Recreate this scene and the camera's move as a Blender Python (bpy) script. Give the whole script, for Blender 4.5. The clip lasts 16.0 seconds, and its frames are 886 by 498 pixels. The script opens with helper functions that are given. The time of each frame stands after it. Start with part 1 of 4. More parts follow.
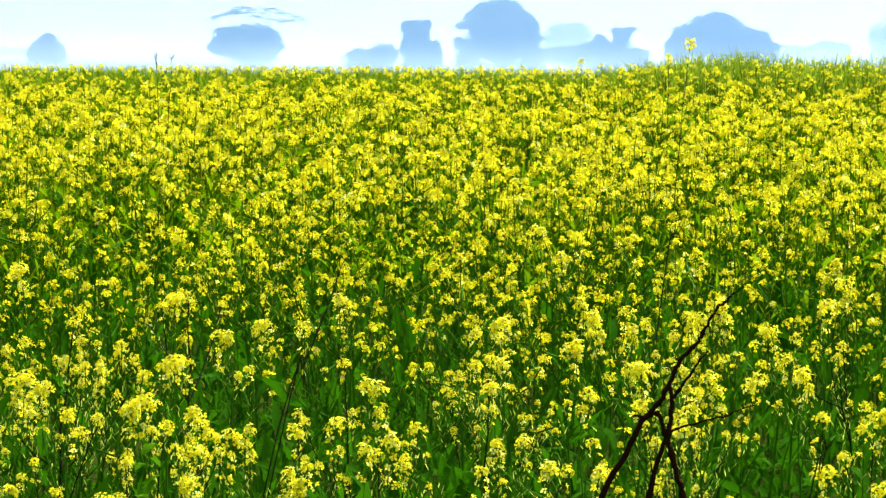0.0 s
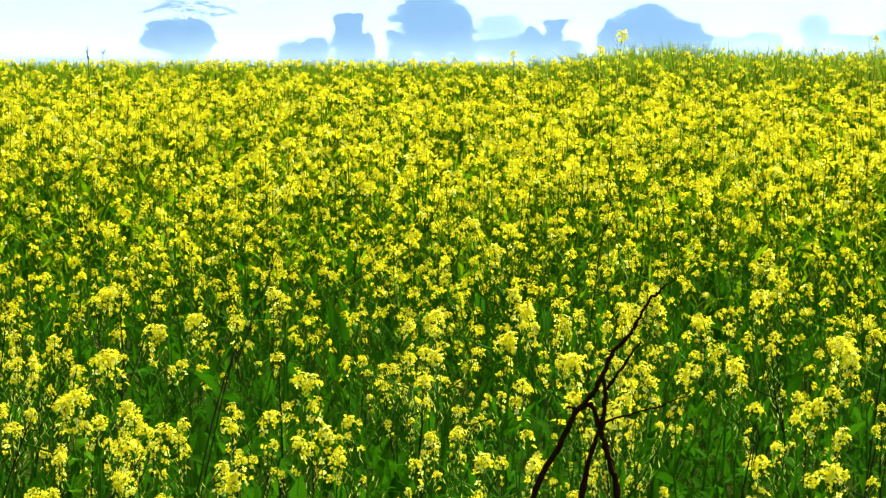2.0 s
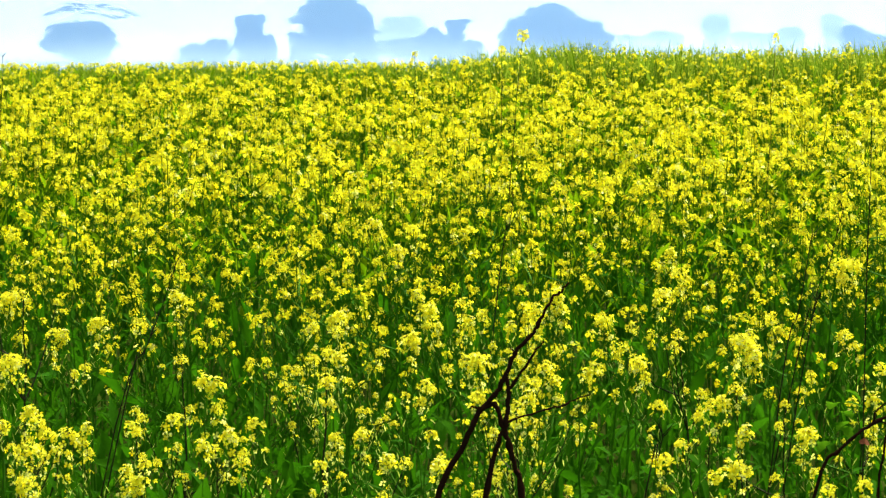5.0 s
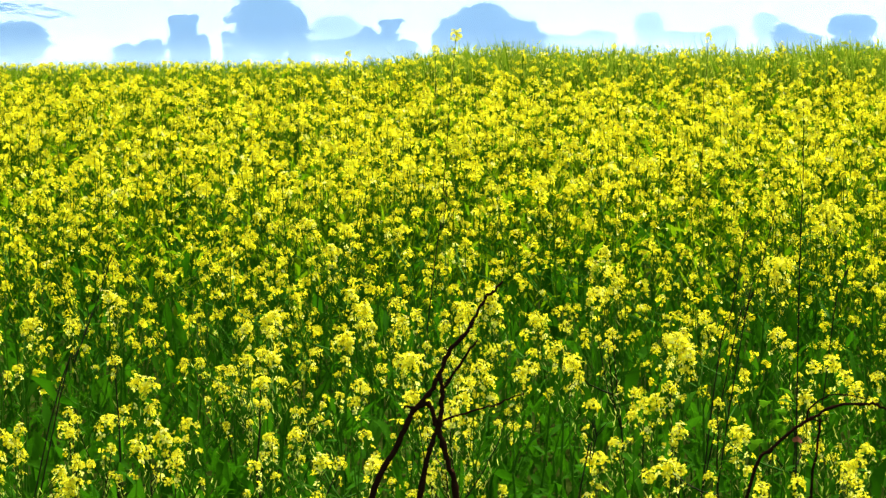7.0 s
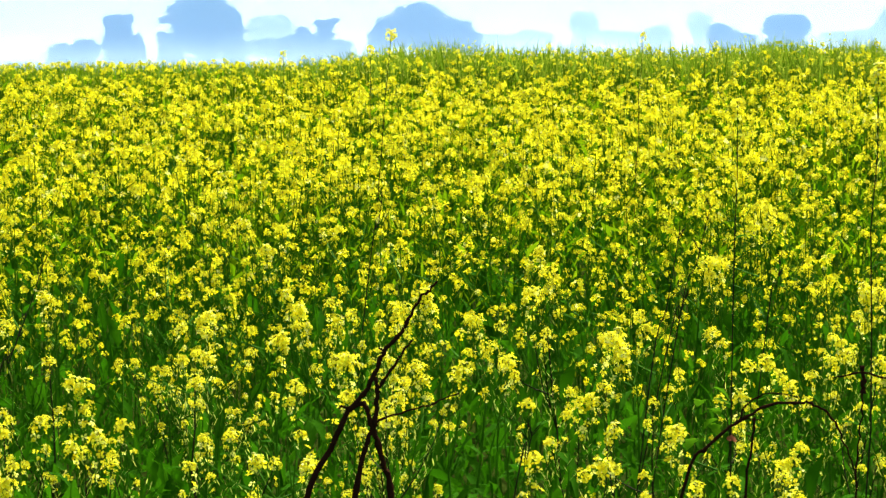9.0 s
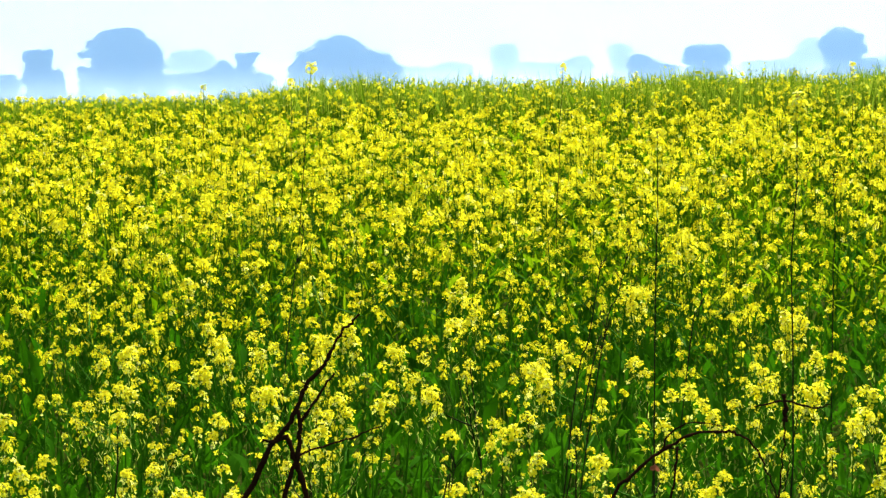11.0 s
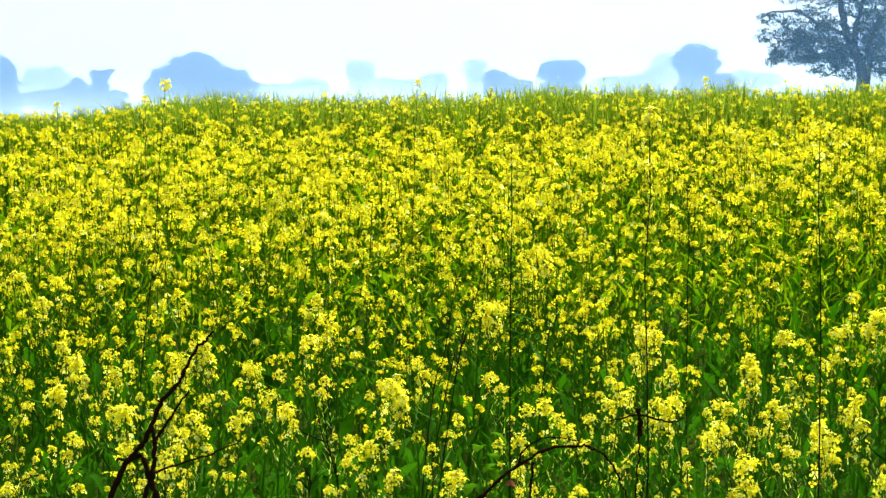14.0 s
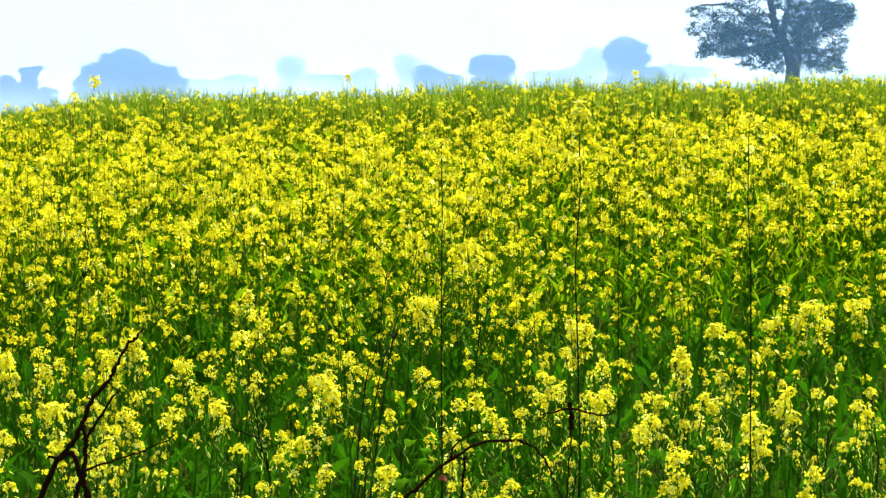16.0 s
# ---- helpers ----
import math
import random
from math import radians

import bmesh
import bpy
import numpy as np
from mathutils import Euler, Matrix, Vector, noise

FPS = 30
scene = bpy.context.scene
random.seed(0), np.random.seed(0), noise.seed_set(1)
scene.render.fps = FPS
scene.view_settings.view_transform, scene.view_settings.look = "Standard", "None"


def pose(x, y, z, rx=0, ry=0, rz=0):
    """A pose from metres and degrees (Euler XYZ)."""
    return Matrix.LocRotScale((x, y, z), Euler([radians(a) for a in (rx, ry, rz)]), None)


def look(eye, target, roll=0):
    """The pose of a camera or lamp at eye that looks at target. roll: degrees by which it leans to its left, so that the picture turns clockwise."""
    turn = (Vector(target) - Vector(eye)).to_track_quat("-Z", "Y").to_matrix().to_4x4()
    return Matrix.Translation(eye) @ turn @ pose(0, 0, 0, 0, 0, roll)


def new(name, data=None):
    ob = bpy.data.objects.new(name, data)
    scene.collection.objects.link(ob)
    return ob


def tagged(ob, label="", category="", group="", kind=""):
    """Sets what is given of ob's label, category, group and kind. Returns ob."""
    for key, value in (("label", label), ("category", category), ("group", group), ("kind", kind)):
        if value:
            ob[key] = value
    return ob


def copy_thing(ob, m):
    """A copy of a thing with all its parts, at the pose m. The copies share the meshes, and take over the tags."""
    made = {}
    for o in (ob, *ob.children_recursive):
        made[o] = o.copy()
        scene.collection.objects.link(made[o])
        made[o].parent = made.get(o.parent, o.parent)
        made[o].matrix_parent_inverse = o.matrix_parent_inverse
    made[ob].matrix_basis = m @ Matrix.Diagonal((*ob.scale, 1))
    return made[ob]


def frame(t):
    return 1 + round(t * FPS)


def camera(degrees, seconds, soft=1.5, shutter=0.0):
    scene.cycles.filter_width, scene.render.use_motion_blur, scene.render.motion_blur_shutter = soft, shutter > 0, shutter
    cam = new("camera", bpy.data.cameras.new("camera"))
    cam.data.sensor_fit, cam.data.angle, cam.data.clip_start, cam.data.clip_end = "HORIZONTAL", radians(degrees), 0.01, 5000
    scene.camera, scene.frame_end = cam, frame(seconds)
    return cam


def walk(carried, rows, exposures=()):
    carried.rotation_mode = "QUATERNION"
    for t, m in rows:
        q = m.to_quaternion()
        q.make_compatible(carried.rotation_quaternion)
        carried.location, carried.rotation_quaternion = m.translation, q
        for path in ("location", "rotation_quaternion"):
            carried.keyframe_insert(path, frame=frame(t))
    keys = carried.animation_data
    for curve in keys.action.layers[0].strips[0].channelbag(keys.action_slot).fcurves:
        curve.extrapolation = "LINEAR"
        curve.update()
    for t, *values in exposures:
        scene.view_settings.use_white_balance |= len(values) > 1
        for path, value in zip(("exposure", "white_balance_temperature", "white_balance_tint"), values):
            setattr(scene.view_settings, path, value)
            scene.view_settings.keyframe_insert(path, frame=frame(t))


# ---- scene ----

EYE = 1.75
cam = camera(16.0, 16.0, soft=1.4)
# seconds, turn to the left, tilt, lean: a long lens swung slowly to the right, held nearly on one spot
TURNS = [
    (0.0, -0.044, -3.741, 0.883),
    (0.5, -0.339, -3.787, 0.732),
    (1.0, -0.643, -3.811, 0.713),
    (1.5, -0.956, -3.846, 0.615),
    (2.0, -1.250, -3.857, 0.623),
    (2.5, -1.513, -3.890, 0.581),
    (3.0, -1.796, -3.928, 0.474),
    (3.5, -2.077, -3.917, 0.491),
    (4.0, -2.392, -3.871, 0.380),
    (6.5, -3.890, -3.823, 0.120),
    (7.0, -4.197, -3.839, 0.101),
    (7.5, -4.492, -3.865, 0.072),
    (8.0, -4.786, -3.882, -0.042),
    (8.5, -5.094, -3.881, 0.053),
    (8.7, -5.200, -3.873, 0.082),
    (10.8, -6.605, -3.318, -0.380),
    (11.0, -6.776, -3.257, -0.381),
    (11.5, -7.478, -3.109, -0.423),
    (12.0, -7.974, -3.057, -0.528),
    (12.5, -8.383, -3.027, -0.433),
    (13.0, -8.725, -3.028, -0.437),
    (13.5, -9.047, -3.015, -0.497),
    (14.0, -9.385, -2.984, -0.569),
    (14.5, -9.704, -2.995, -0.638),
    (15.0, -10.008, -3.077, -0.704),
    (15.5, -10.307, -3.112, -0.745),
    (16.0, -10.630, -3.092, -0.895),
]
walk(cam, [(t, pose(-0.0015 * (turn + 5.3), 0, EYE, 90 + tilt, 0, turn) @ pose(0, 0, 0, 0, 0, lean)) for t, turn, tilt, lean in TURNS],
     exposures=[(0, 0.83), (16, 0.83)])

# ---- light: high hazy sun, bright sky ----
SUN_HEIGHT, SUN_WAY = 53.0, 30.0     # degrees above the horizon, degrees to the right of straight ahead
world = bpy.data.worlds.new("sky")
scene.world = world
world.use_nodes = True
wn = world.node_tree.nodes
sky = wn.new("ShaderNodeTexSky")
sky.sky_type = "NISHITA"
sky.sun_disc = False
sky.sun_elevation = radians(SUN_HEIGHT)
sky.sun_rotation = radians(SUN_WAY)
sky.dust_density = 6.0
sky.air_density = 0.6
sky.ozone_density = 0.5
wn["Background"].inputs["Strength"].default_value = 0.15
world.node_tree.links.new(sky.outputs["Color"], wn["Background"].inputs["Color"])
sun_data = bpy.data.lights.new("sun", "SUN")
sun_data.energy = 3.9
sun_data.angle = radians(0.6)
sun_data.color = (1.0, 0.96, 0.88)
sun = new("sun", sun_data)
sun_dir = Vector((math.sin(radians(SUN_WAY)) * math.cos(radians(SUN_HEIGHT)),
                  math.cos(radians(SUN_WAY)) * math.cos(radians(SUN_HEIGHT)), math.sin(radians(SUN_HEIGHT))))
sun.matrix_world = look(sun_dir * 80, (0, 0, 0))


# ---- materials ----
def mat(name):
    m = bpy.data.materials.new(name)
    m.use_nodes = True
    nt = m.node_tree
    return m, nt, nt.nodes["Principled BSDF"]


def node(nt, kind, **values):
    n = nt.nodes.new(kind)
    for key, value in values.items():
        n.inputs[key.replace("_", " ")].default_value = value
    return n


def varied(nt, c1, c2, island=True, scale=None, spread=0.5):
    """A colour between c1 and c2 by a random number per piece and, if scale is given, by noise."""
    pick = nt.nodes.new("ShaderNodeNewGeometry").outputs["Random Per Island"] if island else nt.nodes.new("ShaderNodeObjectInfo").outputs["Random"]
    fac = pick
    if scale:
        coord = nt.nodes.new("ShaderNodeTexCoord")
        tex = node(nt, "ShaderNodeTexNoise", Scale=scale, Detail=4.0)
        nt.links.new(coord.outputs["Object"], tex.inputs["Vector"])
        blend = nt.nodes.new("ShaderNodeMix")
        blend.data_type = "FLOAT"
        blend.inputs["Factor"].default_value = spread
        nt.links.new(pick, blend.inputs["A"])
        nt.links.new(tex.outputs["Fac"], blend.inputs["B"])
        fac = blend.outputs["Result"]
    mix = nt.nodes.new("ShaderNodeMix")
    mix.data_type = "RGBA"
    mix.inputs["A"].default_value = (*c1, 1)
    mix.inputs["B"].default_value = (*c2, 1)
    nt.links.new(fac, mix.inputs["Factor"])
    return mix.outputs["Result"]


def thin(name, c1, c2, through_light, rough=0.5, scale=None, island=True, gloss=0.2):
    """A thin living sheet (petal, leaf): it lets part of the light through."""
    m, nt, b = mat(name)
    colour = varied(nt, c1, c2, island, scale)
    nt.links.new(colour, b.inputs["Base Color"])
    b.inputs["Roughness"].default_value = rough
    b.inputs["Specular IOR Level"].default_value = gloss
    tr = nt.nodes.new("ShaderNodeBsdfTranslucent")
    nt.links.new(colour, tr.inputs["Color"])
    mix = node(nt, "ShaderNodeMixShader", Fac=through_light)
    nt.links.new(b.outputs[0], mix.inputs[1])
    nt.links.new(tr.outputs[0], mix.inputs[2])
    nt.links.new(mix.outputs[0], nt.nodes["Material Output"].inputs["Surface"])
    return m


def solid(name, c1, c2, rough=0.7, scale=20.0, bump=0.0, island=True, spread=0.7, gloss=0.08):
    m, nt, b = mat(name)
    nt.links.new(varied(nt, c1, c2, island, scale, spread), b.inputs["Base Color"])
    b.inputs["Roughness"].default_value = rough
    b.inputs["Specular IOR Level"].default_value = gloss
    if bump:
        coord = nt.nodes.new("ShaderNodeTexCoord")
        tex = node(nt, "ShaderNodeTexNoise", Scale=scale * 4, Detail=6.0)
        nt.links.new(coord.outputs["Object"], tex.inputs["Vector"])
        bm_node = node(nt, "ShaderNodeBump", Strength=bump, Distance=0.01)
        nt.links.new(tex.outputs["Fac"], bm_node.inputs["Height"])
        nt.links.new(bm_node.outputs["Normal"], b.inputs["Normal"])
    return m


PETAL = thin("mustard_petal", (0.72, 0.63, 0.001), (0.865, 0.905, 0.03), 0.5, 0.6, gloss=0.02)
# petals of the near heads: lighter than PETAL, their bright highlights put into the colour
NEAR_PETAL = thin("near_mustard_petal", (0.83, 0.72, 0.004), (0.92, 0.96, 0.055), 0.5, 0.6, gloss=0.03)
# sun sparkle painted as a whitish colour on a few flowers
GLINT_PETAL = thin("glint_mustard_petal", (0.88, 0.92, 0.08), (0.94, 0.97, 0.28), 0.5, 0.5, gloss=0.05)
BUD = thin("mustard_bud", (0.26, 0.25, 0.01), (0.52, 0.46, 0.02), 0.15, 0.5)
STEM = solid("mustard_stem", (0.014, 0.080, 0.001), (0.060, 0.20, 0.003), 0.7, 30.0, gloss=0.02)
# darker stem colour, for some of the plants and the dry stalks
DARK_STEM = solid("dark_stem", (0.014, 0.022, 0.005), (0.036, 0.036, 0.010), 0.7, 30.0, gloss=0.02)
# pods of the single plants; sunlit glints put into the pale end of their colour
GLINT_POD = thin("mustard_pod", (0.14, 0.27, 0.004), (0.70, 0.80, 0.12), 0.5, 0.5, gloss=0.06)
GREEN_POD = thin("green_mustard_pod", (0.15, 0.23, 0.003), (0.36, 0.43, 0.02), 0.5, 0.6, gloss=0.02)
# paler than LEAF: brightness for the dark gaps is put into this colour
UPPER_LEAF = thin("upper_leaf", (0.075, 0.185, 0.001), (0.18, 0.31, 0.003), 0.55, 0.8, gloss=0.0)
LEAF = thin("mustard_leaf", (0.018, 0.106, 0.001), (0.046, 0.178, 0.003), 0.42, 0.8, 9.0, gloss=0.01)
WEED_LEAF = thin("weed_leaf", (0.07, 0.24, 0.004), (0.13, 0.33, 0.008), 0.55, 0.8, 25.0, gloss=0.0)
DEAD_LEAF = thin("dead_leaf", (0.16, 0.05, 0.02), (0.30, 0.11, 0.04), 0.3, 0.8, 60.0, gloss=0.02)
GRASS = thin("ridge_grass", (0.085, 0.19, 0.004), (0.25, 0.36, 0.02), 0.5, 0.7, gloss=0.02)
RIDGE_BUD = thin("ridge_bud", (0.26, 0.36, 0.01), (0.62, 0.68, 0.07), 0.45, 0.7, gloss=0.02)
BARK = solid("dead_bark", (0.007, 0.004, 0.002), (0.05, 0.022, 0.010), 0.95, 60.0, 0.5, gloss=0.0)
TRUNK = solid("tree_bark", (0.03, 0.024, 0.018), (0.08, 0.065, 0.05), 0.85, 3.0, 0.6)
FOLIAGE = thin("tree_leaves", (0.012, 0.030, 0.010), (0.03, 0.06, 0.018), 0.12, 0.8, gloss=0.05)
SOIL = solid("field_soil", (0.018, 0.045, 0.003), (0.05, 0.07, 0.01), 0.95, 1.7, 0.6, spread=1.0, gloss=0.0)


def add_far_haze(m):
    """Past sixty metres the soil colour pales: painted haze that blends the ground into the haze sheets."""
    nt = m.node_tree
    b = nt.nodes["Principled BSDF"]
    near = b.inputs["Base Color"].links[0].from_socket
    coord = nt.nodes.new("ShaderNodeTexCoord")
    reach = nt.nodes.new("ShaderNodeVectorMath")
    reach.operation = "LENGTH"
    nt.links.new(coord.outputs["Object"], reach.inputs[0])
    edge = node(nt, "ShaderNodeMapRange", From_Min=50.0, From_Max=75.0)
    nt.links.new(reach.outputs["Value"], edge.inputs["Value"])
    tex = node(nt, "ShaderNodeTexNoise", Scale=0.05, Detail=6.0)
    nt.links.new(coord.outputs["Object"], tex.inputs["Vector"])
    haze_tint = nt.nodes.new("ShaderNodeMix")
    haze_tint.data_type = "RGBA"
    haze_tint.inputs["A"].default_value = (0.12, 0.13, 0.10, 1)
    haze_tint.inputs["B"].default_value = (0.19, 0.19, 0.15, 1)
    nt.links.new(tex.outputs["Fac"], haze_tint.inputs["Factor"])
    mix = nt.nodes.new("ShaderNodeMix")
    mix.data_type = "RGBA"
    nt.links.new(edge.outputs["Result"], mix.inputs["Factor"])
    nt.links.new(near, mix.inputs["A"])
    nt.links.new(haze_tint.outputs["Result"], mix.inputs["B"])
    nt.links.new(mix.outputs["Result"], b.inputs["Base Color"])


add_far_haze(SOIL)


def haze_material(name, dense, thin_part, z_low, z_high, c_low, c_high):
    """Haze put into a thin tinted sheet: it scatters some of the daylight and lets the rest through, dense and white
    near the ground.
    """
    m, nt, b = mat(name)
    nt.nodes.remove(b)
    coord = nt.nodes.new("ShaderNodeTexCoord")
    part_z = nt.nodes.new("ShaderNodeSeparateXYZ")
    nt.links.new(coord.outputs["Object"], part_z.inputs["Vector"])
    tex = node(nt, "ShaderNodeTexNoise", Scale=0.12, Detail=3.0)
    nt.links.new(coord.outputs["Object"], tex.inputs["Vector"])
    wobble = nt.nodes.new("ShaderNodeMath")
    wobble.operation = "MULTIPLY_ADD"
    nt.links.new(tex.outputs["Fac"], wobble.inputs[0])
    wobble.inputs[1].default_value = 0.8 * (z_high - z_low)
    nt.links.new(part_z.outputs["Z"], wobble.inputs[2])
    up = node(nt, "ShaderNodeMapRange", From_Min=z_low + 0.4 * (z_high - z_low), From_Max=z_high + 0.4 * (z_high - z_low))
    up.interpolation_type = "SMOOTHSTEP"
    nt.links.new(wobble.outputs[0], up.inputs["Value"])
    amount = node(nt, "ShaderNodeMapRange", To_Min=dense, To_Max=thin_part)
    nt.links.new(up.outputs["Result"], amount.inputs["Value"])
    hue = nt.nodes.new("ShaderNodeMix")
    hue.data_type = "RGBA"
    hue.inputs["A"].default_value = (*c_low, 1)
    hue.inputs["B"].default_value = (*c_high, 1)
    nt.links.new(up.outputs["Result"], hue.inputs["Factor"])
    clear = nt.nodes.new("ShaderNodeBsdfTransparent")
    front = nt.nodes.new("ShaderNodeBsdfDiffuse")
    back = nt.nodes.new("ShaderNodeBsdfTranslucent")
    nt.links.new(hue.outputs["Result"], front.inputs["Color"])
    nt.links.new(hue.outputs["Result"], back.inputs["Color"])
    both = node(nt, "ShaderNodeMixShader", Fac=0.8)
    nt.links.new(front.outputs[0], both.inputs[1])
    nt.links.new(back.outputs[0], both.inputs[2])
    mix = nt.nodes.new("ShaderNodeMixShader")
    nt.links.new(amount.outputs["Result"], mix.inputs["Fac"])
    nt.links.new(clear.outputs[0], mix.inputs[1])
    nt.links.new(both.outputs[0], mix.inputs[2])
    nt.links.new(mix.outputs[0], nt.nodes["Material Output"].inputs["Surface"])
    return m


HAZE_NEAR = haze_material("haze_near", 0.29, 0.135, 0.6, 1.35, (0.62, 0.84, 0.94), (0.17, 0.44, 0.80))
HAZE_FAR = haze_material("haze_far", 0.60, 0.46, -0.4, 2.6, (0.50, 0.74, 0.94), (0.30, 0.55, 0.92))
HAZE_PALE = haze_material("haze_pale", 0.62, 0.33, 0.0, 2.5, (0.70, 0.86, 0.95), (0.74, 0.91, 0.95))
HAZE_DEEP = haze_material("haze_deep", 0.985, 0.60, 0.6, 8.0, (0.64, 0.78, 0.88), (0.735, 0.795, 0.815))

# ---- geometry kit ----
rng = random.Random(7)


class Geo:
    """Vertices, triangles and a material number for each triangle."""

    def __init__(self):
        self.v, self.t, self.m = [], [], []

    def add(self, verts, tris, m=0):
        k = len(self.v)
        self.v.extend(verts)
        self.t.extend((a + k, b + k, c + k) for a, b, c in tris)
        self.m.extend([m] * len(tris))

    def join(self, other, matrix, shift=0):
        self.add([matrix @ Vector(v) for v in other.v], other.t)
        self.m[len(self.m) - len(other.t):] = [i + shift for i in other.m]

    def arrays(self):
        return np.array([tuple(v) for v in self.v], dtype=np.float32), np.array(self.t, dtype=np.int32), np.array(self.m, dtype=np.int32)


def make_mesh(name, v, t, m, mats, smooth=False):
    me = bpy.data.meshes.new(name)
    me.vertices.add(len(v))
    me.vertices.foreach_set("co", np.ascontiguousarray(v, dtype=np.float32).ravel())
    me.loops.add(len(t) * 3)
    me.loops.foreach_set("vertex_index", np.ascontiguousarray(t, dtype=np.int32).ravel())
    me.polygons.add(len(t))
    me.polygons.foreach_set("loop_start", np.arange(0, len(t) * 3, 3, dtype=np.int32))
    me.polygons.foreach_set("material_index", np.ascontiguousarray(m, dtype=np.int32))
    me.polygons.foreach_set("use_smooth", np.full(len(t), smooth))
    for x in mats:
        me.materials.append(x)
    me.update(calc_edges=True)
    return me


def geo_mesh(name, g, mats, smooth=False):
    return make_mesh(name, *g.arrays(), mats, smooth)


def part(name, data, parent, label=""):
    ob = new(name, data)
    ob.parent = parent
    if label:
        tagged(ob, label)
    return ob


def tube(g, points, radii, sides=4, m=0, cap=True):
    """A tapered tube along points."""
    pts = [Vector(p) for p in points]
    rings = []
    for i, p in enumerate(pts):
        d = (pts[min(i + 1, len(pts) - 1)] - pts[max(i - 1, 0)]).normalized()
        side = d.cross(Vector((0.3, 0.9, 0.2))).normalized()
        up = side.cross(d)
        rings.append([p + radii[i] * (math.cos(a) * side + math.sin(a) * up) for a in (2 * math.pi * k / sides for k in range(sides))])
    tris = []
    for i in range(len(pts) - 1):
        for k in range(sides):
            a, b = i * sides + k, i * sides + (k + 1) % sides
            tris += [(a, b, b + sides), (a, b + sides, a + sides)]
    verts = [v for r in rings for v in r]
    if cap:
        n = len(verts)
        verts.append(pts[-1])
        tris += [(n - sides + k, n - sides + (k + 1) % sides, n) for k in range(sides)]
    g.add(verts, tris, m)


def bent(points, steps, rough=0.0, r=rng):
    """A smooth line through points (Catmull-Rom), shaken by rough."""
    p = [Vector(q) for q in points]
    p = [2 * p[0] - p[1], *p, 2 * p[-1] - p[-2]]
    out = []
    for i in range(1, len(p) - 2):
        for k in range(steps):
            u = k / steps
            q = 0.5 * (2 * p[i] + (p[i + 1] - p[i - 1]) * u + (2 * p[i - 1] - 5 * p[i] + 4 * p[i + 1] - p[i + 2]) * u * u
                       + (3 * p[i] - p[i - 1] - 3 * p[i + 1] + p[i + 2]) * u ** 3)
            out.append(q + Vector((r.gauss(0, rough), r.gauss(0, rough), r.gauss(0, rough))))
    return out + [p[-2]]


def frame_of(d, spin=0.0):
    """A rotation whose z axis is d."""
    return d.to_track_quat("Z", "Y").to_matrix().to_4x4() @ Matrix.Rotation(spin, 4, "Z")


# ---- the ground: level by the camera, a slope up to a low ridge, lower fields beyond ----
MID = radians(5.4)


def along(x, y):
    return x * math.sin(MID) + y * math.cos(MID)


CREST = 17.2
FAR_GROUND = -2.0


def ground_z(x, y):
    s = along(x, y)
    rise = -0.06 + 0.0676 * (s - 5.9)
    if s < 5:
        return -0.1 * max(0.0, min(1.0, (s + 5) / 10))
    if s < CREST:
        return rise
    top = -0.06 + 0.0676 * (CREST - 5.9)
    u = min(1.0, (s - CREST) / 60)
    return top + (FAR_GROUND - top) * u * u * (3 - 2 * u)


def spot(azimuth, distance):
    """Ground place at an angle to the right of straight ahead."""
    a = radians(azimuth)
    return Vector((distance * math.sin(a), distance * math.cos(a), 0))


def place(azimuth, height, distance):
    """The point seen at those angles from the eye, at that distance over the ground."""
    p = spot(azimuth, distance)
    p.z = EYE + distance * math.tan(radians(height))
    return p


def build_ground():
    g = Geo()
    radii = [0.5, 1, 2, 3, 4, 5, 6, 7, 8, 9, 10, 11, 12, 13, 14, 15, 16, 16.6, 17.2, 17.8, 18.5, 19.5, 21, 23, 27, 32, 38, 45, 52, 60, 70, 80, 100, 150, 300, 700, 1500, 4500]
    n = 96
    verts, tris = [], []
    for r in radii:
        for k in range(n):
            a = 2 * math.pi * k / n
            x, y = r * math.sin(a), r * math.cos(a)
            lump = 0.03 * noise.noise((x * 0.9, y * 0.9, 0)) if r < 40 else 0.0
            verts.append((x, y, ground_z(x, y) + lump))
    for i in range(len(radii) - 1):
        for k in range(n):
            a, b = i * n + k, i * n + (k + 1) % n
            tris += [(a, b + n, b), (a, a + n, b + n)]
    verts.append((0, 0, ground_z(0, 0)))
    tris += [(len(verts) - 1, k, (k + 1) % n) for k in range(n)]
    tris = [(a, c, b) for a, b, c in tris]
    g.add(verts, tris)
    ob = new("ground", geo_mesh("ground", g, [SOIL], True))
    tagged(ob, "dark earth of a gently rising crop field, haze painted pale far off", "ground", kind="structure")


build_ground()


# ---- curved sheets that carry the far haze in their tint ----
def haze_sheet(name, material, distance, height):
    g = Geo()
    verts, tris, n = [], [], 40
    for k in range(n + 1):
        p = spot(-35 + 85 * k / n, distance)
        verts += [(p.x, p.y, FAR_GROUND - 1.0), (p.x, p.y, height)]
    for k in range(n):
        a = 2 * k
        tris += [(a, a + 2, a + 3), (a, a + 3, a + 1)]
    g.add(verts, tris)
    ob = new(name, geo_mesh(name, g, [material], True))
    tagged(ob, "curved tinted sheet standing in for bluish haze over far fields", "mist", kind="structure")


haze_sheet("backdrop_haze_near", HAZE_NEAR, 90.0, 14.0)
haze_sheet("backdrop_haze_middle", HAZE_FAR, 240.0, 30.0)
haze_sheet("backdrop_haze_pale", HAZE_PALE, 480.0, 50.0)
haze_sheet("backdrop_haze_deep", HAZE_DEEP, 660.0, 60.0)


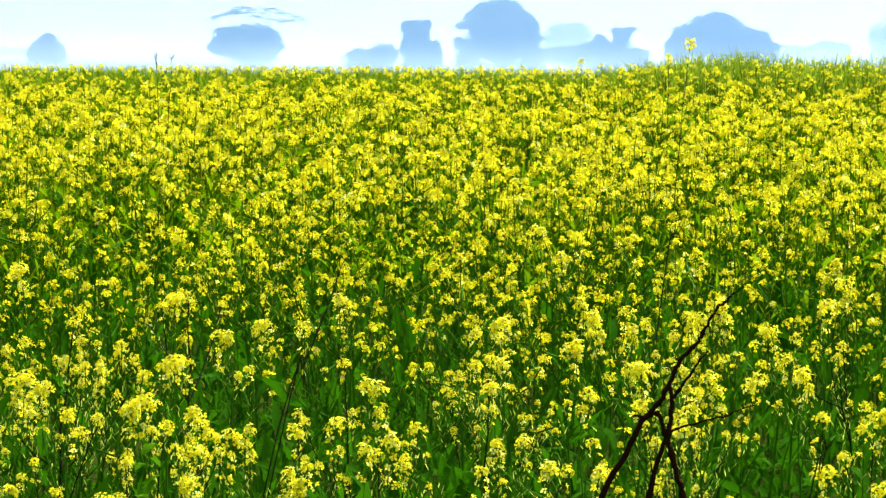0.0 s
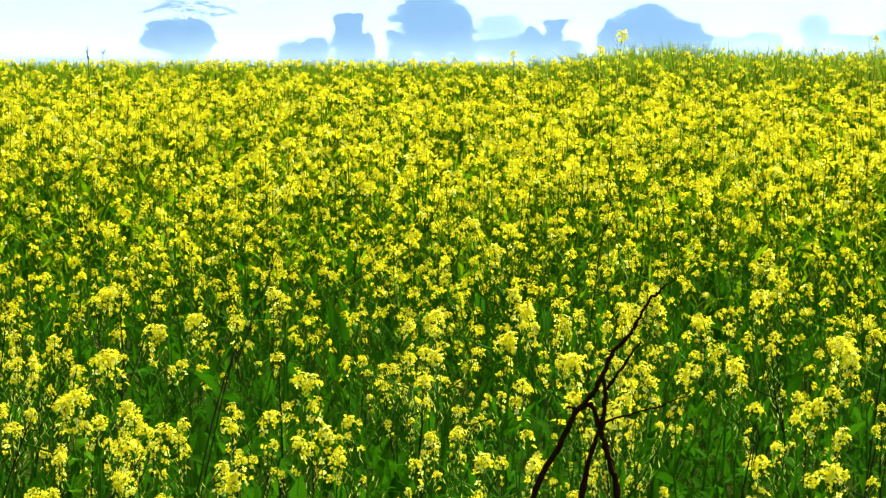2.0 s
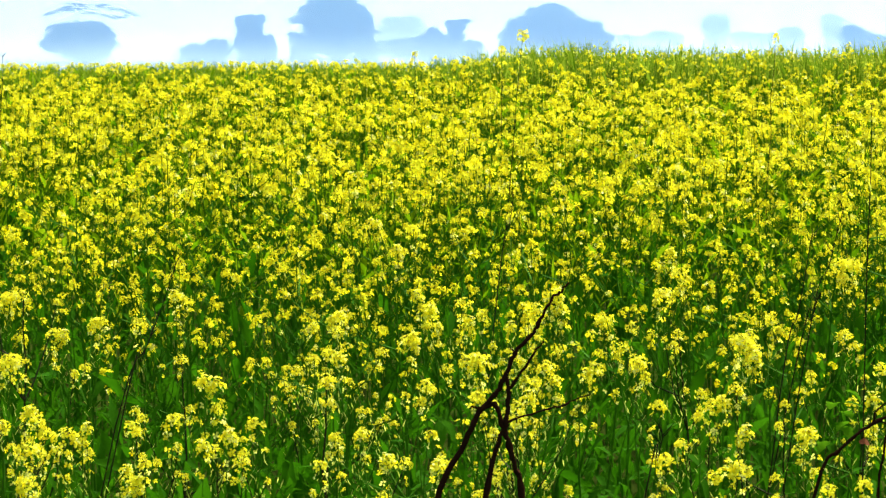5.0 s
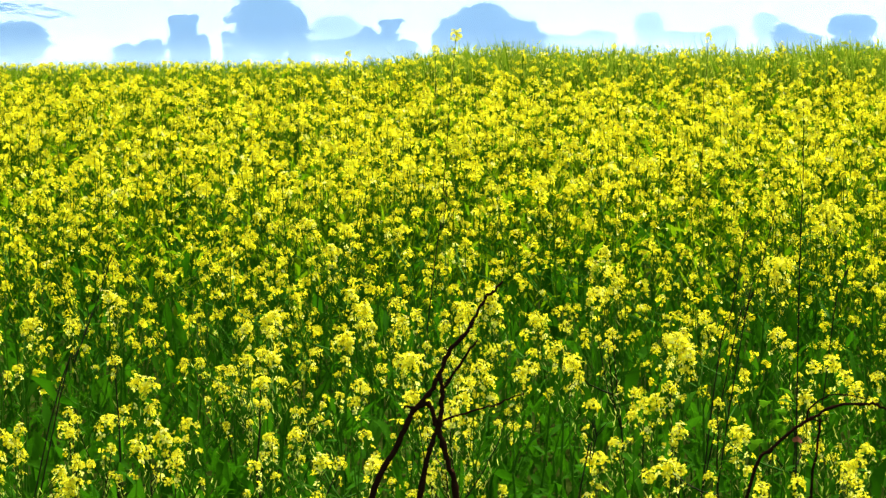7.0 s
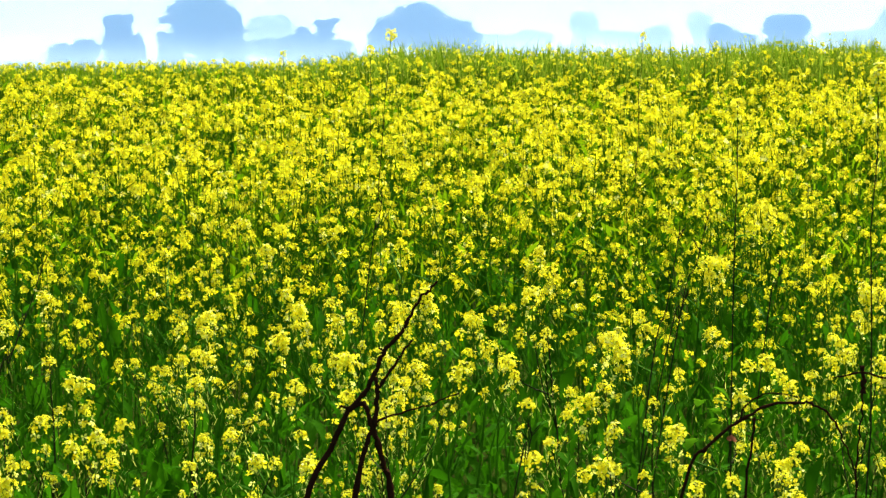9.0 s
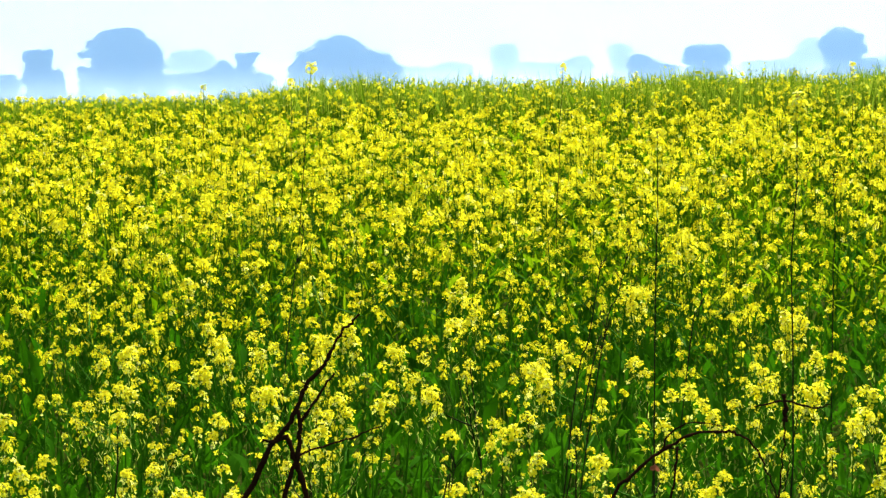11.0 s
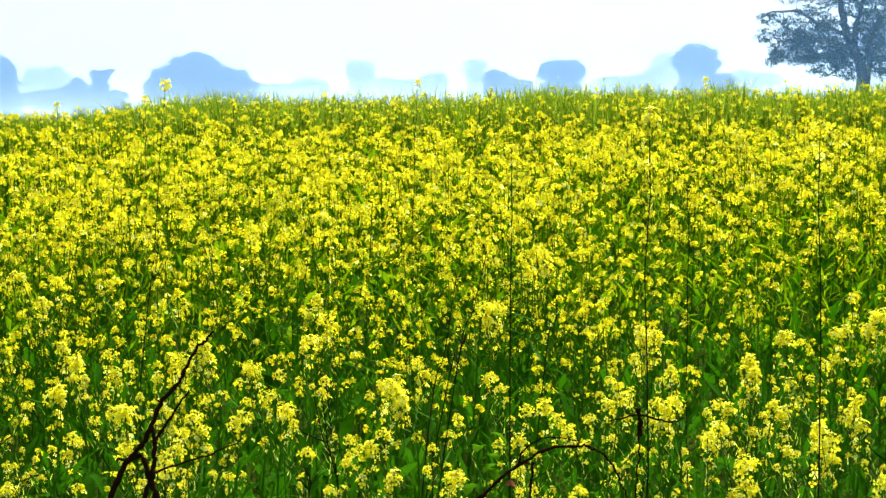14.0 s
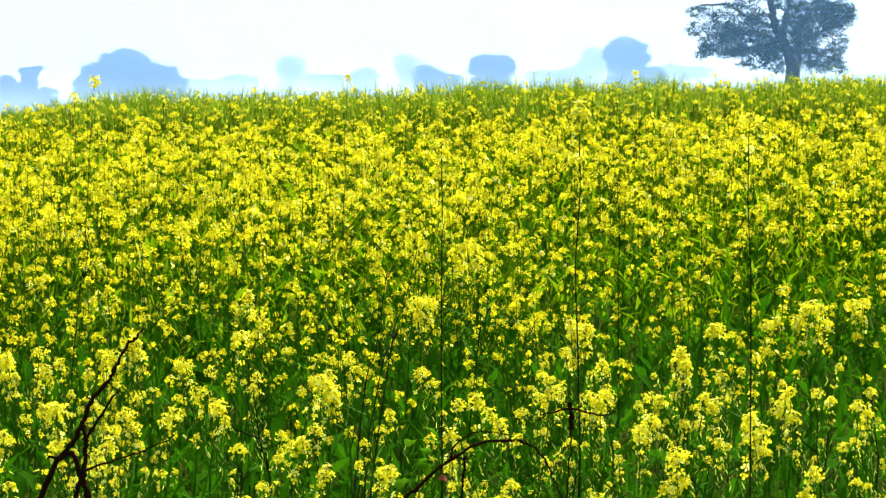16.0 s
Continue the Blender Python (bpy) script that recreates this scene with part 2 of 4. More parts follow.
# ---- far trees ----
LEAF_SHAPE = np.array(((-1, 0, 0), (-0.1, -0.7, 0.1), (1, 0, 0), (0.1, 0.75, -0.1)))


class Leaves:
    """Many small leaf sprays, four corners each, gathered for one crown."""

    def __init__(self, seed):
        self.r = np.random.default_rng(seed)
        self.v = []

    def add(self, centres, size):
        n = len(centres)
        q = self.r.normal(size=(n, 4))
        q /= np.linalg.norm(q, axis=1)[:, None]
        w, x, y, z = q.T
        turn = np.stack([1 - 2 * (y * y + z * z), 2 * (x * y - w * z), 2 * (x * z + w * y),
                         2 * (x * y + w * z), 1 - 2 * (x * x + z * z), 2 * (y * z - w * x),
                         2 * (x * z - w * y), 2 * (y * z + w * x), 1 - 2 * (x * x + y * y)], -1).reshape(n, 3, 3)
        s = size * self.r.uniform(0.5, 1.3, n)
        self.v.append((centres[:, None, :] + np.einsum("nij,kj->nki", turn, LEAF_SHAPE) * s[:, None, None]).reshape(-1, 3))

    def lobe(self, centre, half, count, size, ragged=0.25, soft=0.03, hollow=0.25, fringe=0.0):
        """Sprays through an uneven lobe, thinning out at its rim."""
        d = self.r.normal(size=(count, 3))
        d /= np.linalg.norm(d, axis=1)[:, None]
        c = Vector(centre)
        bumps = np.array([1 + ragged * noise.noise(Vector(k) * 2.6 + c) + 0.6 * ragged * noise.noise(Vector(k) * 7 + c) for k in d])
        q = (hollow + (1 - hollow) * self.r.random(count) ** 0.5) * bumps + self.r.normal(0, soft, count)
        if fringe:
            q = (hollow + np.abs(self.r.normal(0, fringe, count))) * bumps
        self.add(np.array(centre) + d * np.array(half) * q[:, None], size)

    def mesh(self, material):
        v = np.concatenate(self.v)
        k = np.arange(len(v) // 4)[:, None] * 4
        t = np.concatenate([k + (0, 1, 2), k + (0, 2, 3)])
        return make_mesh("crown", v, t, np.zeros(len(t)), [material])


def tree(label, azimuth, distance, lobes, trunk_r, seed=1, soft=0.05, wisps=()):
    """A tree: lobes are (sideways, height over the eye's foot, half width, half height) in metres; wisps are thin outer boughs (from, to)."""
    r = random.Random(seed)
    top = tagged(new("tree"), label, "tree")
    top.matrix_basis = Matrix.Translation((*spot(azimuth, distance).xy, FAR_GROUND)) @ Matrix.Rotation(-radians(azimuth), 4, "Z")
    lobes = [(x, z - FAR_GROUND, w, h) for x, z, w, h in lobes]
    if not wisps:                                            # a skirt of low growth round the foot
        lobes += [(x, max(0.6, z - 1.1 * h), w * 0.92, h) for x, z, w, h in sorted(lobes, key=lambda b: b[1])[:2]]
    tr = Geo()
    fork = max(1.2, min(z - 0.3 * h for _, z, _, h in lobes))
    tube(tr, bent([(0, 0, -0.3), (0.1 * trunk_r, 0, fork * 0.5), (0, 0, fork)], 3, 0.02, r), [trunk_r * (1.5 if i == 0 else 1.05 - 0.05 * i) for i in range(7)], 9)
    for x, z, w, h in lobes:
        for k in range(2):
            end = Vector((x + r.uniform(-0.5, 0.5) * w, r.uniform(-0.4, 0.4) * w, z + r.uniform(-0.1, 0.5) * h))
            mid = Vector((end.x * 0.35, end.y * 0.35, fork + (end.z - fork) * 0.55))
            tube(tr, bent([(0, 0, fork - 0.1), mid, end], 3, 0.04, r), [trunk_r * f for f in (0.55, 0.48, 0.4, 0.33, 0.26, 0.18, 0.1)], 5)
    px = distance * 1.8e-4                                   # the width of the finest twig that can be told at that distance
    crown = Leaves(seed)
    for x, z, w, h in lobes:
        depth = max(w * 0.8, 0.5 * h)
        crown.lobe((x, 0, z), (w * 0.87, depth * 0.87, h * 0.87), int(9 * w * h / (px * 3.0) ** 2), px * 3.0, 0.4, soft * 0.6)
        for _ in range(11):                                  # loose clumps that break the lobe's rim
            a, q = r.uniform(-0.4, 3.54), r.uniform(0.13, 0.30) * min(w, h)
            crown.lobe((x + 0.9 * w * math.cos(a), r.gauss(0, 0.2 * w), z + 0.9 * h * math.sin(a)), (q * 1.25, q, q * 0.8), int(9 * (q / px) ** 2 / 2.2) + 12, px * 1.1, 0.5, 0.12, 0.1)
        crown.lobe((x, 0, z), (w, depth, h), int((58 if distance < 500 else 34) * (w + h) / 2 / px), px * 0.95, 0.42, 0.0, 0.78, soft + 0.09)
    for x0, z0, x1, z1 in wisps:
        a, b = Vector((x0, 0, z0 - FAR_GROUND)), Vector((x1, 0, z1 - FAR_GROUND))
        line = bent([(0, 0, fork), a.lerp(b, 0.5) * 0.6, a, a.lerp(b, 0.5) + Vector((0, 0, 0.12)), b], 4, 0.02, r)
        tube(tr, line, [trunk_r * 0.22 * (1 - 0.9 * k / (len(line) - 1)) for k in range(len(line))], 4)
        for _ in range(14):
            u = r.random()
            c = a.lerp(b, u) + Vector((r.gauss(0, 0.3), r.gauss(0, 0.8), r.gauss(0, 0.09)))
            crown.lobe(c, (0.7, 0.5, 0.12), 22, px * 1.4, 0.4, 0.2)
    part("trunk", geo_mesh("trunk", tr, [TRUNK], True), top, "dark trunk and limbs")
    part("crown", crown.mesh(FOLIAGE), top)
    return top


tree("small rounded tree fading into pale mist", -7.168, 450,
     [(0.0, -0.6, 2.9, 1.13), (0.1, 0.4, 2.18, 1.45), (0.2, 1.5, 0.97, 0.81)], 0.2, soft=0.10, seed=20)
tree("low wide tree with a flat wispy top in mist", -3.583, 386,
     [(0.0, 0.8, 4.57, 1.52), (-2.1, 2.1, 1.94, 1.38), (0.7, 2.5, 2.91, 1.25), (2.9, 1.3, 1.66, 1.66), (-3.4, 0.7, 1.25, 0.97), (2.4, 2.4, 1.11, 0.97), (0.8, -0.3, 3.1, 1.3)], 0.3, wisps=((-4.2, 4.2, -0.2, 5.6), (-1.0, 5.5, 3.2, 5.5), (2.6, 5.5, 7.2, 4.4), (0.5, 4.6, 5.2, 4.0), (-2.6, 5.0, 2.0, 5.0)), seed=21)
tree("low bush clump grey with mist", -1.332, 420,
     [(-1.4, -0.1, 1.96, 0.98), (1.9, 0.3, 1.96, 1.2), (0.0, -0.5, 3.61, 0.68)], 0.2, soft=0.10, seed=22)
tree("tall square-topped tree blue with mist", -0.44, 380,
     [(-0.5, 2.9, 1.7, 1.23), (-1.4, 3.6, 0.82, 0.75), (0.6, 3.8, 0.75, 0.61), (-0.5, 3.7, 1.5, 0.75), (-1.9, 3.9, 0.3, 0.35), (1.0, 4.1, 0.33, 0.4), (-0.4, 1.8, 1.84, 0.95), (0.0, 0.4, 2.45, 1.23), (1.7, 1.3, 0.89, 0.82), (-1.2, 1.1, 1.36, 1.09), (2.0, 0.3, 0.82, 0.95)], 0.35, seed=23)
tree("large spreading tree with uneven crown in mist", 1.077, 350,
     [(-0.3, 3.5, 3.6, 2.63), (-1.2, 5.2, 2.26, 1.25), (0.2, 5.6, 1.9, 1.0), (-3.5, 3.7, 1.88, 0.56), (-2.6, 4.5, 1.88, 1.0), (2.9, 2.2, 1.5, 2.3), (1.8, 3.8, 1.8, 1.6), (0.3, 1.0, 4.02, 1.25), (-3.7, 1.4, 1.76, 0.88), (-3.8, 0.3, 1.63, 0.75), (-0.7, 2.5, 2.51, 1.63), (3.1, 0.7, 1.51, 1.13), (-4.9, 2.0, 0.63, 0.38)], 0.5, seed=24)
tree("very pale tree almost lost in mist", 2.254, 600,
     [(0.0, 1.1, 4.52, 3.23), (-2.2, 3.4, 2.37, 2.15), (1.7, 3.9, 2.58, 1.94), (-0.6, 4.7, 3.23, 1.08)], 0.4, soft=0.10, seed=25)
tree("ragged tree with a single raised knob in mist", 3.124, 370,
     [(-1.9, 1.1, 1.99, 1.19), (-2.0, 2.2, 0.93, 0.8), (0.5, 1.6, 1.33, 1.46), (0.9, 3.1, 0.93, 0.73), (1.8, 3.7, 0.53, 0.27), (-0.1, 3.4, 0.53, 0.46), (2.3, 0.7, 1.59, 0.8)], 0.3, soft=0.06, seed=26)
tree("broad dome-shaped tree blue with mist", 4.965, 300,
     [(0.0, 2.4, 4.52, 1.83), (-0.3, 3.8, 2.47, 1.18), (-2.4, 2.7, 1.94, 1.4), (2.7, 2.4, 2.26, 1.29), (-4.0, 1.9, 1.18, 0.75), (4.3, 1.8, 1.51, 0.75), (0.0, 4.5, 1.29, 0.59)], 0.5, seed=27)
tree("very pale tree almost lost in mist", 7.917, 600,
     [(0.0, 3.1, 2.58, 2.58), (0.0, 5.3, 2.8, 1.29)], 0.4, soft=0.10, seed=28)
tree("low pale bushy tree in mist", 7.015, 540,
     [(0.0, 1.7, 3.48, 1.26), (-1.0, 2.3, 1.74, 0.87)], 0.25, soft=0.10, seed=29)
tree("low pale bushy tree in mist", 9.238, 540,
     [(0.0, 2.1, 2.9, 1.55), (0.8, 3.1, 1.55, 0.77)], 0.25, soft=0.10, seed=30)
tree("very pale tree almost lost in mist", 10.005, 600,
     [(0.0, 3.2, 1.72, 2.37), (0.0, 5.3, 2.37, 1.18)], 0.4, soft=0.10, seed=31)
tree("low pale tree sloping to one side in mist", 10.444, 420,
     [(0.0, 2.1, 2.41, 1.2), (-0.6, 3.0, 1.36, 0.68), (2.4, 1.7, 2.11, 0.68)], 0.25, soft=0.07, seed=32)
tree("compact round tree blue with mist", 11.565, 330,
     [(0.0, 2.5, 2.43, 1.42), (-0.6, 3.3, 1.66, 1.01), (0.8, 3.3, 1.54, 0.95), (-1.5, 3.1, 0.77, 0.83), (1.8, 2.8, 0.71, 0.95), (0.0, 1.5, 2.13, 0.71)], 0.35, seed=33)
tree("very pale tree almost lost in mist", 13.372, 560,
     [(0.0, 3.3, 2.41, 3.01), (0.4, 5.6, 2.01, 1.41), (-1.3, 2.5, 1.81, 1.81)], 0.35, soft=0.10, seed=34)
tree("tall tree with a pale lower neighbour in mist", 13.968, 420,
     [(0.0, 3.3, 2.71, 2.26), (0.4, 5.4, 2.71, 1.51), (-1.1, 4.4, 1.96, 1.51), (3.6, 1.9, 2.11, 1.05), (1.7, 4.3, 1.66, 1.66)], 0.4, seed=35)
tree("pale low hedge almost lost in mist", 6.35, 590,
     [(0.0, 1.3, 6.2, 1.0), (-4.6, 1.9, 2.2, 0.9), (4.8, 1.6, 3.0, 0.8)], 0.2, soft=0.10, seed=37)
tree("pale low hedge almost lost in mist", 8.75, 590,
     [(0.0, 2.0, 6.4, 0.9), (-3.6, 2.3, 2.4, 0.8), (5.4, 2.4, 2.6, 0.9)], 0.2, soft=0.10, seed=38)
tree("pale low hedge almost lost in mist", 12.6, 590,
     [(0.0, 2.2, 5.4, 0.9), (3.8, 2.6, 2.2, 0.8)], 0.2, soft=0.10, seed=39)
tree("pale low hedge almost lost in mist", 15.1, 590,
     [(0.0, 2.6, 5.0, 0.9), (-3.0, 3.0, 2.0, 0.9)], 0.2, soft=0.10, seed=40)
tree("pale low bushes between larger misty trees", 2.35, 470,
     [(0.0, 0.7, 5.0, 1.0), (2.5, 1.2, 2.0, 0.9)], 0.2, soft=0.10, seed=41)
tree("pale tree line on the misty horizon", -7.994, 600,
     [(0.0, -1.6, 6.45, 1.51), (6.3, -2.2, 5.38, 0.97), (-8.4, -2.0, 6.45, 1.51)], 0.3, soft=0.10, seed=36)


def open_tree(azimuth, distance):
    """The nearest tree: a forked trunk, long crooked limbs and leaves in loose sprays with sky between them."""
    r = random.Random(5)
    top = tagged(new("tree"), "large open-branched tree, dark against misty sky", "tree")
    top.matrix_basis = Matrix.Translation((*spot(azimuth, distance).xy, FAR_GROUND)) @ Matrix.Rotation(-radians(azimuth), 4, "Z")
    tr = Geo()
    limbs = [
        ([(0.1, -2.3), (0.04, 0.6), (0.0, 2.4), (-0.34, 3.2), (-0.68, 4.0), (-0.82, 4.8), (-1.03, 6.0), (-1.2, 7.3)], 0.38, 0.10),
        ([(-0.3, 3.0), (-0.25, 4.0), (-0.08, 4.8), (0.22, 5.9), (0.36, 7.0)], 0.18, 0.06),
        ([(0.3, -2.3), (0.28, 0.8), (0.42, 2.5), (0.38, 3.3), (0.73, 4.3), (1.4, 5.1), (1.8, 6.0)], 0.22, 0.05),
        ([(-0.62, 3.9), (-1.39, 4.17), (-2.31, 4.67), (-2.97, 5.05), (-4.17, 4.97), (-4.66, 4.76)], 0.12, 0.03),
        ([(-0.34, 3.2), (-1.26, 3.6), (-2.6, 3.66), (-3.6, 3.5), (-4.2, 3.1)], 0.10, 0.02),
        ([(0.38, 3.1), (1.12, 3.5), (2.05, 3.9), (2.85, 4.5)], 0.10, 0.03),
        ([(-0.16, 2.8), (-1.4, 3.0), (-2.6, 2.8)], 0.08, 0.02),
        ([(0.43, 2.7), (1.4, 2.6), (2.2, 2.3)], 0.08, 0.02),
    ]
    twigs, boughs = [], []
    for points, r0, r1 in limbs:
        bough = tr if not boughs else Geo()
        boughs.append(bough)
        depth = r.uniform(-0.5, 0.5)
        line = bent([(x, depth * k / len(points), z - FAR_GROUND) for k, (x, z) in enumerate(points)], 4, 0.03, r)
        n = len(line) - 1
        tube(bough, line, [r0 + (r1 - r0) * (k / n) ** 0.8 for k in range(n + 1)], 7)
        twigs += line[n // 3:]
    crown = Leaves(5)
    lobes = [(-1.93, 3.33, 1.4, 0.7), (-2.86, 3.66, 0.7, 0.48), (-2.6, 2.91, 0.65, 0.38), (-1.41, 2.68, 0.7, 0.32), (-3.77, 3.2, 0.48, 0.43), (-4.15, 2.72, 0.24, 0.22),
             (-4.51, 3.9, 0.32, 0.32), (-4.18, 4.7, 0.59, 0.27), (-3.25, 4.47, 0.65, 0.32), (-2.31, 5.04, 0.81, 0.27), (-1.52, 4.57, 0.48, 0.32), (-0.87, 2.96, 0.65, 0.65)]
    lobes += [(1.13, 4.26, 1.29, 0.97), (2.19, 4.43, 0.86, 0.7), (0.59, 3.21, 0.65, 0.75), (1.51, 2.74, 0.86, 0.59), (2.34, 3.1, 0.38, 0.48), (2.12, 2.25, 0.43, 0.22),
              (0.85, 2.32, 0.48, 0.27), (2.72, 4.63, 0.38, 0.38), (-1.37, 5.77, 1.08, 0.59), (-3.1, 5.93, 1.08, 0.54), (0.62, 6.0, 1.48, 0.75), (-0.43, 7.21, 2.15, 1.08), (1.93, 5.57, 1.08, 0.59)]
    lobes += [(-1.3, 4.2, 0.8, 0.35), (-2.3, 4.25, 0.9, 0.3), (-3.4, 3.95, 0.8, 0.35), (0.0, 4.0, 0.4, 0.6), (-0.3, 5.1, 0.6, 0.4), (-3.9, 2.95, 0.35, 0.3), (-3.3, 2.75, 0.4, 0.25), (-0.7, 2.3, 0.5, 0.25), (1.6, 2.2, 0.6, 0.25), (-1.6, 2.2, 0.9, 0.25), (-0.6, 1.95, 0.4, 0.2), (1.3, 1.95, 0.8, 0.25), (2.3, 1.9, 0.4, 0.2)]
    thick = {0, 2, 11, 12, 13, 14, 22, 23}
    for i, (x, z, w, h) in enumerate(lobes):
        for _ in range(int((105 if i in thick else 62) * w * h / 0.25) + 5):
            a, q = r.uniform(0, 6.283), math.sqrt(r.random())
            c = Vector((x + w * q * math.cos(a), r.gauss(0, 0.6), z + h * q * math.sin(a) - FAR_GROUND))
            flat = r.uniform(0.5, 1.0)
            crown.lobe(c, (0.2, 0.2, 0.14 * flat), 11, 0.048, 0.5, 0.2)
            near = min(twigs, key=lambda t: (t - c).length)
            if r.random() < 0.3 and (near - c).length < 0.7:
                tube(tr, [near, near.lerp(c, 0.5) + Vector((0, 0, 0.05)), c], [0.022, 0.016, 0.008], 3)
    trunk = part("trunk", geo_mesh("trunk", tr, [TRUNK], True), top, "dark forked trunk")
    for bough in boughs[1:]:
        part("limb", geo_mesh("limb", bough, [TRUNK], True), trunk)
    part("crown", crown.mesh(FOLIAGE), top)


open_tree(16.953, 150)


# ---- the mustard crop ----
def flower_geo(r, level=0):
    """One four-petalled flower, about 16 mm across, facing up; level 0 is the finest."""
    g = Geo()
    spin = r.uniform(0, 1.6)
    for k in range(4):
        a = spin + k * math.pi / 2 + r.uniform(-0.25, 0.25)
        rot = Matrix.Rotation(a, 3, "Z")
        n, w, lift = 0.0085 * r.uniform(0.8, 1.15), 0.0033 * r.uniform(0.8, 1.2), r.uniform(-0.002, 0.0045)
        if level == 0:
            vs = [(0.0004, 0, 0), (n * 0.62, -w, lift + 0.0008), (n * 0.62, w, lift + 0.0008), (n, -w * 0.5, lift - 0.0006), (n * 0.98, w * 0.6, lift - 0.0012), (n * 0.6, 0, lift)]
            ts = [(0, 1, 5), (0, 5, 2), (1, 3, 5), (5, 4, 2), (3, 4, 5)]
        elif level == 1:
            w *= 1.2
            vs = [(0.0, 0, 0), (n * 0.75, -w, lift), (n * 0.75, w, lift), (n * 1.05, 0, lift * 0.6)]
            ts = [(0, 1, 2), (1, 3, 2)]
        else:
            vs = [(0.0, 0, 0), (n, -w * 1.4, lift), (n, w * 1.4, lift)]
            ts = [(0, 1, 2)]
        g.add([rot @ Vector(v) for v in vs], ts, 0)
    return g


def head_geo(r, size=1.0, level=0, tall=1.0, pale=0.13):
    """A flower head: a dome of open flowers on short stalks round a knot of buds, older single flowers below. pale:
    share of flowers in the glint colour.
    """
    g = Geo()
    count = max(4, int((12, 9, 6)[level] * size * (0.7 + 0.3 * tall)))
    grow = (1.15, 1.12, 1.25)[level]

    def stalk(base, p):
        g.add([base, p + Vector((0.0006, 0, 0)), p - Vector((0.0006, 0, 0))], [(0, 1, 2)], 2)

    for i in range(count):
        u = (i + 0.5) / count
        polar = radians(10 + 85 * u ** 0.7 + r.uniform(-14, 14))
        a = i * 2.39996 + r.uniform(-0.4, 0.4)
        d = Vector((math.sin(polar) * math.cos(a), math.sin(polar) * math.sin(a), math.cos(polar)))
        rad = 0.0170 * size * r.uniform(0.6, 1.3)
        p = Vector((d.x * rad, d.y * rad, d.z * rad * 0.85 - 0.014 * tall * u * r.random()))
        face = (d + Vector((r.gauss(0, 0.45), r.gauss(0, 0.45), 0.15 + r.gauss(0, 0.25)))).normalized()
        g.join(flower_geo(r, level), Matrix.Translation(p) @ frame_of(face, r.uniform(0, 6)) @ Matrix.Scale(grow, 4), 6 if r.random() < pale else 0)
        if level == 0:
            stalk(Vector((0, 0, p.z - 0.012)), p)
    for i in range(int((5, 2, 1)[level] * tall)):      # older single flowers lower on the stalk
        a = r.uniform(0, 6.3)
        d = Vector((math.cos(a), math.sin(a), 0.5)).normalized()
        p = Vector((0, 0, -0.02 - 0.05 * tall * r.random())) + d * 0.016
        g.join(flower_geo(r, level), Matrix.Translation(p) @ frame_of(d, r.uniform(0, 6)) @ Matrix.Scale(grow * 0.8, 4), 6 if r.random() < 2 * pale else 0)
        if level == 0:
            stalk(Vector((0, 0, p.z - 0.01)), p)
    if level == 0:
        tube(g, [(0, 0, -0.035 - 0.05 * tall), (0, 0, -0.01), (0, 0, 0.006)], [0.0011, 0.001, 0.0009], 3, 2)
    for i in range((7, 2, 1)[level]):
        a, q = i * 2.4, 0.0045 * math.sqrt(i / 9)
        c = Vector((q * math.cos(a), q * math.sin(a), 0.010 * size - 0.6 * q))
        s = (0.0022, 0.0035, 0.004)[level]
        vs = [c + Vector(v) * s for v in ((1, 0, 0), (-0.5, 0.86, 0), (-0.5, -0.86, 0), (0, 0, 1.6), (0, 0, -1.2))]
        g.add(vs, [(0, 1, 3), (1, 2, 3), (2, 0, 3), (1, 0, 4), (2, 1, 4), (0, 2, 4)], 1)
    return g


def leaf_geo(r, length, width, droop, n=6):
    """A lobed mustard leaf growing along +x."""
    g = Geo()
    verts = []
    for i in range(n + 1):
        u = i / n
        w = width * math.sin(math.pi * min(1, u * 0.92 + 0.06)) ** 0.7 * (1 + 0.25 * math.sin(u * 17 + r.random()))
        x, z = length * u, length * (0.45 * u - droop * u * u)
        fold = w * 0.25
        verts += [(x, -w, z + fold), (x, 0, z), (x, w, z + fold)]
    tris = []
    for i in range(n):
        a = 3 * i
        tris += [(a, a + 3, a + 4), (a, a + 4, a + 1), (a + 1, a + 4, a + 5), (a + 1, a + 5, a + 2)]
    g.add(verts, tris)
    return g


